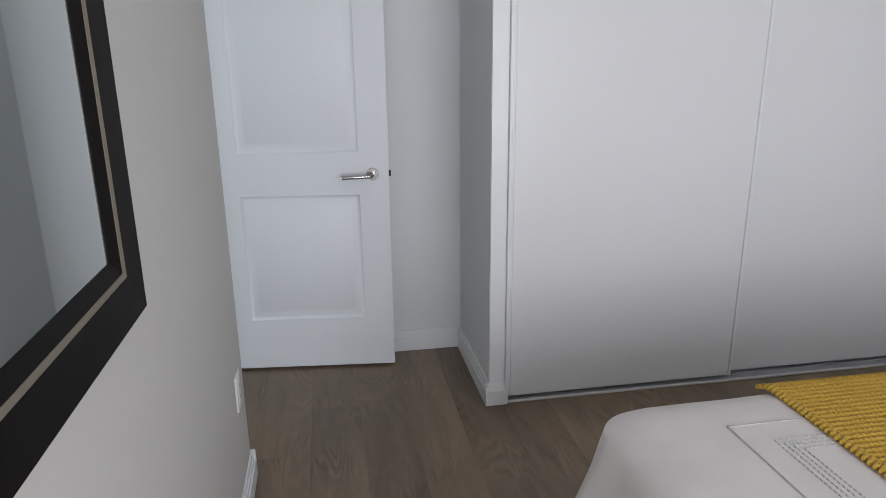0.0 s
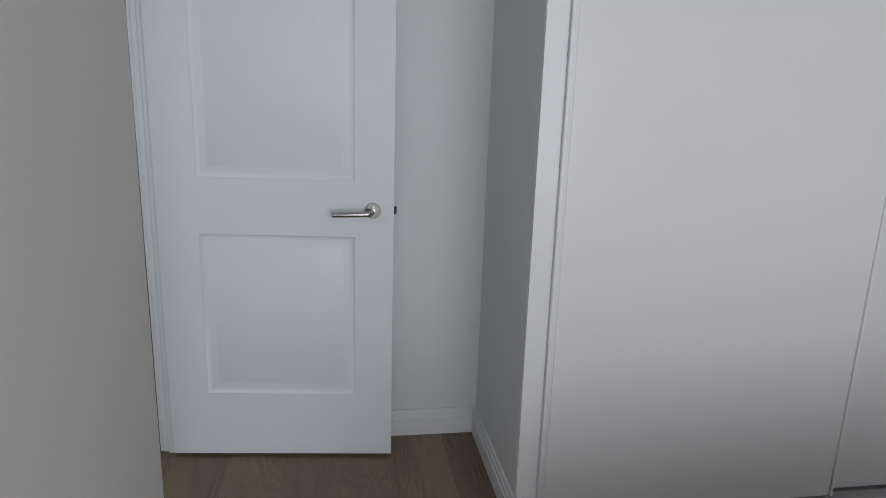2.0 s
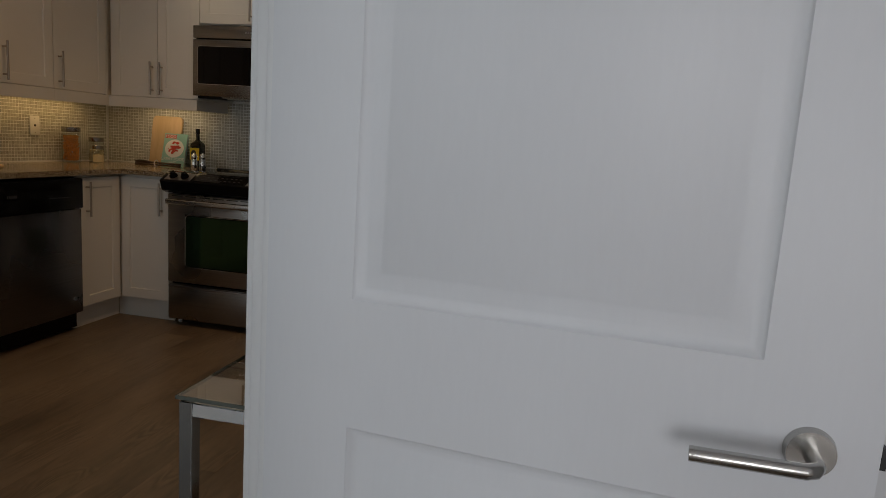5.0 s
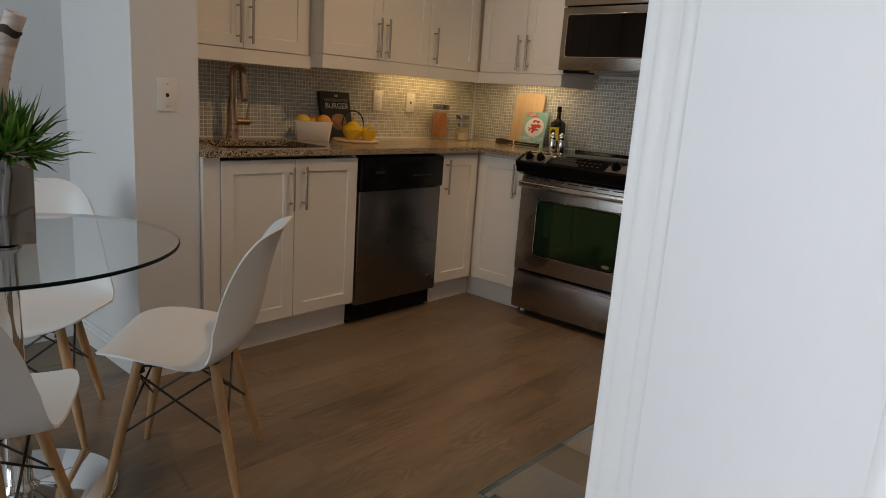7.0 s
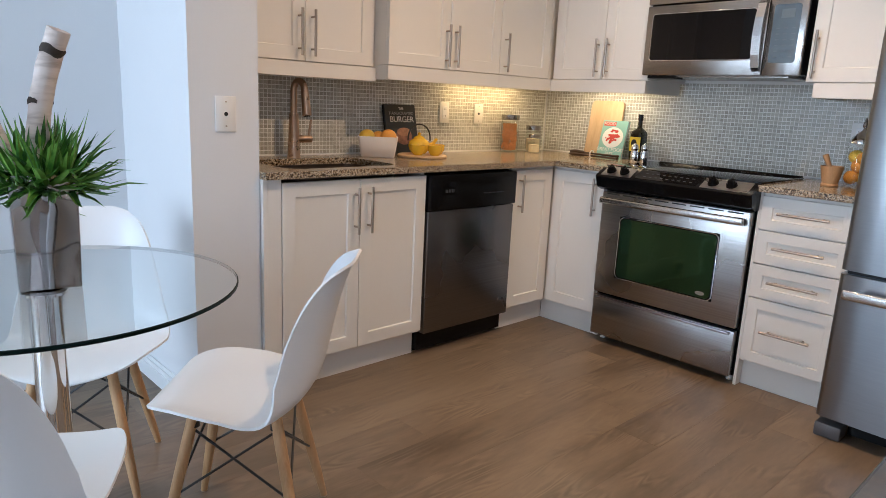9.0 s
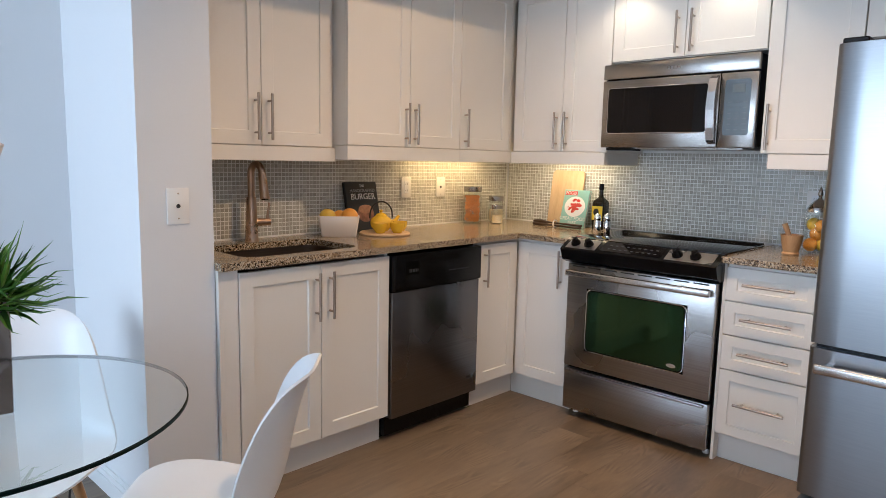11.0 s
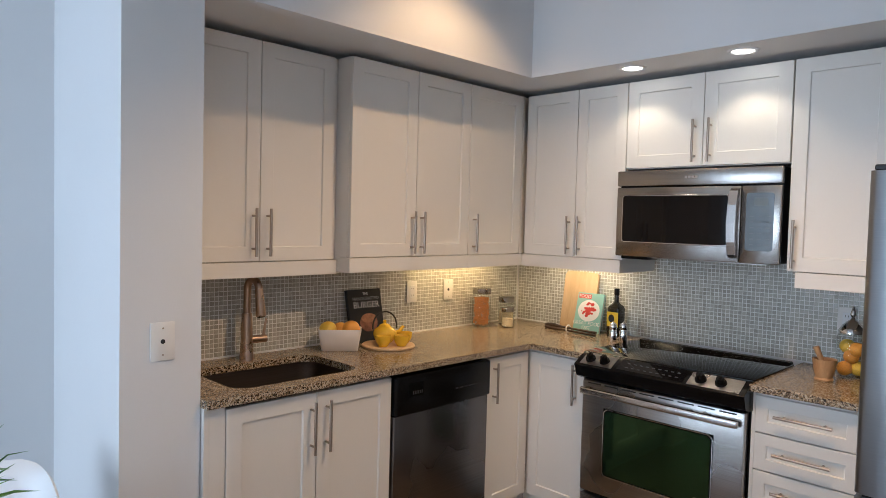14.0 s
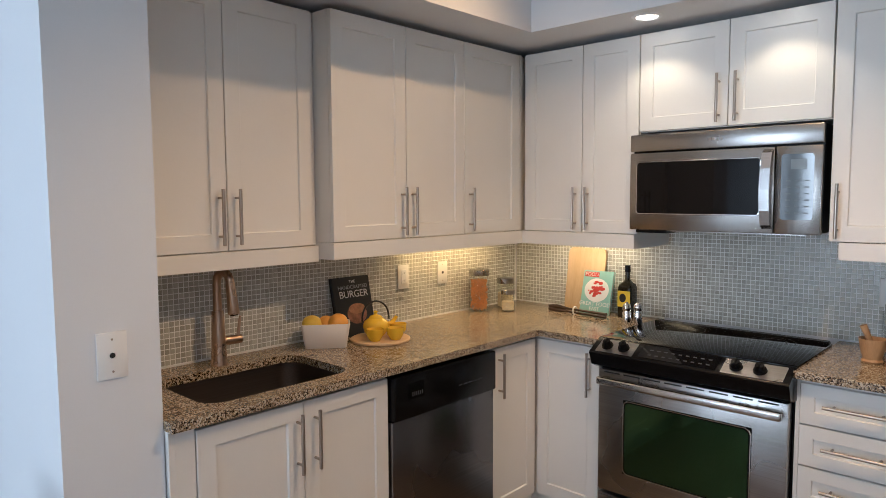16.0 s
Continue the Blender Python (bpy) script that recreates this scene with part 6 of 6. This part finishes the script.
            z -= 6.0 * drop * drop
            row.append(bm.verts.new((x, y, z)))
        grid.append(row)
    for i in range(nx):
        for j in range(ny):
            bm.faces.new((grid[i][j], grid[i + 1][j], grid[i + 1][j + 1], grid[i][j + 1])).smooth = True
    part("knit", bm, M_KNIT, th)
    bm = bmesh.new()
    y, k = ty0, 0
    while y < ty1:
        drop = max(0, y - (y1 - 0.05))
        z = zt + 0.009 - 6.0 * drop * drop
        ball(bm, (tx0 - 0.006 + 0.010 * (k % 2), y, z - 0.002), 0.0085, 1.15, 0.7, 0.85, 8, 6)
        y += 0.0075
        k += 1
    tagged(part("edge_stitches", bm, M_KNIT, th, "thick knotted edge"), kind="stuff")


def cloth(name, color, scale, bump):
    n = Nodes(name)
    v = n.coords()
    w = n.add("ShaderNodeTexWave", Scale=scale, Distortion=1.5, Detail=2.0)
    n.link(v, w.inputs["Vector"])
    f = n.noise(v, 6, 5)
    n.link(n.ramp(f, [(0.3, shade(color, 0.92)), (0.7, shade(color, 1.05))]), n.bsdf.inputs["Base Color"])
    n.set(Roughness=0.9, Sheen_Weight=0.15)
    n.bump(w.outputs["Fac"], bump, 0.001)
    return n.mat


M_COVER = cloth("cotton_white", (0.74, 0.70, 0.68), 420, 0.03)
M_KNIT = cloth("mustard_wool", (0.58, 0.355, 0.042), 130, 0.6)
M_THREAD = surface("grey_thread", (0.50, 0.49, 0.50), 0.8)
bed()

# ---- wall tiles ----
def tile_material():
    n = Nodes("glass_mosaic")
    info = n.add("ShaderNodeObjectInfo")
    geo = n.add("ShaderNodeNewGeometry")
    add = n.add("ShaderNodeMath")
    add.operation = "ADD"
    n.link(info.outputs["Random"], add.inputs[0])
    n.link(geo.outputs["Random Per Island"], add.inputs[1])
    fr = n.add("ShaderNodeMath")
    fr.operation = "FRACT"
    n.link(add.outputs[0], fr.inputs[0])
    n.link(n.ramp(fr.outputs[0], [(0.0, (0.40, 0.394, 0.340)), (0.55, (0.48, 0.474, 0.412)), (1.0, (0.56, 0.554, 0.488))]), n.bsdf.inputs["Base Color"])
    f = n.noise(n.coords(), 90, 3)
    n.bump(f, 0.05, 0.001)
    n.set(Roughness=0.18)
    return n.mat


M_TILE = tile_material()
M_GROUT = surface("pale_grout", (0.84, 0.84, 0.81), 0.85, vary=0.08, scale=8, grain=300, bump=0.2)
PITCH, TS = 0.0198, 0.0083


def tile_verts(run, u, z):
    """One small tile with chamfered edges, standing out from the grout."""
    out = []
    for s, d in ((TS, 0.0040), (TS, 0.0052), (TS - 0.0008, 0.0058)):
        out += [rpt(run, u - s, d, z - s), rpt(run, u + s, d, z - s), rpt(run, u + s, d, z + s), rpt(run, u - s, d, z + s)]
    return out


TILE_FACES = [(0, 1, 5, 4), (1, 2, 6, 5), (2, 3, 7, 6), (3, 0, 4, 7), (4, 5, 9, 8), (5, 6, 10, 9), (6, 7, 11, 10), (7, 4, 8, 11), (8, 9, 10, 11)]


def tiled(name, run, u0, u1, z0, z1, near, label):
    base = solid(name, rbox(bmesh.new(), run, u0, u1, 0.0005, 0.0045, z0, z1), M_GROUT, label, "backsplash", kind="structure")
    me = bpy.data.meshes.new("tile")
    fs = TILE_FACES if run == "sink" else [f[::-1] for f in TILE_FACES]
    me.from_pydata(tile_verts(run, 0, 0), [], fs)
    me.materials.append(M_TILE)
    vs, faces = [], []
    nu, nz = int((u1 - u0) / PITCH), int((z1 - z0) / PITCH)
    made = 0
    for i in range(nu):
        for j in range(nz):
            u, z = u0 + PITCH * (i + 0.5), z0 + PITCH * (j + 0.5)
            if near[0] <= u <= near[1] and made < 300:
                t = new("tile", me)
                t.parent = base
                t.location = rpt(run, u, 0, z)
                made += 1
            else:
                k = len(vs)
                vs += tile_verts(run, u, z)
                faces += [tuple(q + k for q in f) for f in fs]
    rest = bpy.data.meshes.new("tiles")
    rest.from_pydata(vs, [], faces)
    rest.materials.append(M_TILE)
    r = new("tiles", rest)
    r.parent = base
    tagged(r, kind="stuff")


tiled("backsplash_sink", "sink", -2.358, -0.006, 0.9185, 1.3475, (-2.0, -1.5), "small square grey glass mosaic tiles with pale grout")
tiled("backsplash_range", "range", 0.010, 2.068, 0.9185, 1.3735, (1.25, 1.70), "small square grey glass mosaic tiles with pale grout")

# ---- floor planks ----
PW, PL = 0.190, 1.22
floor_ob = bpy.data.objects["subfloor"]
floor_ob.name = "floor"
rnd = random.Random(11)
cache = {}


def plank_mesh(w, ln):
    key = (round(w, 3), round(ln, 3))
    if key not in cache:
        bm = abox(-w / 2 + 0.0001, w / 2 - 0.0001, -ln / 2 + 0.0001, ln / 2 - 0.0001, -0.011, 0.0, 0.0004)
        cache[key] = mesh_of("plank", bm, M_PLANK)
    return cache[key]


x = -0.13
while x < 7.18:
    w = min(PW, 7.2 - x)
    y = -7.85 - rnd.uniform(0.1, 1.1)
    while y < 0.0:
        a, b = max(y, -7.85), min(y + PL, 0.0)
        if b - a > 0.03:
            p = new("plank", plank_mesh(w, b - a))
            p.parent = floor_ob
            p.location = (x + w / 2, (a + b) / 2, 0.0)
        y += PL
    x += PW
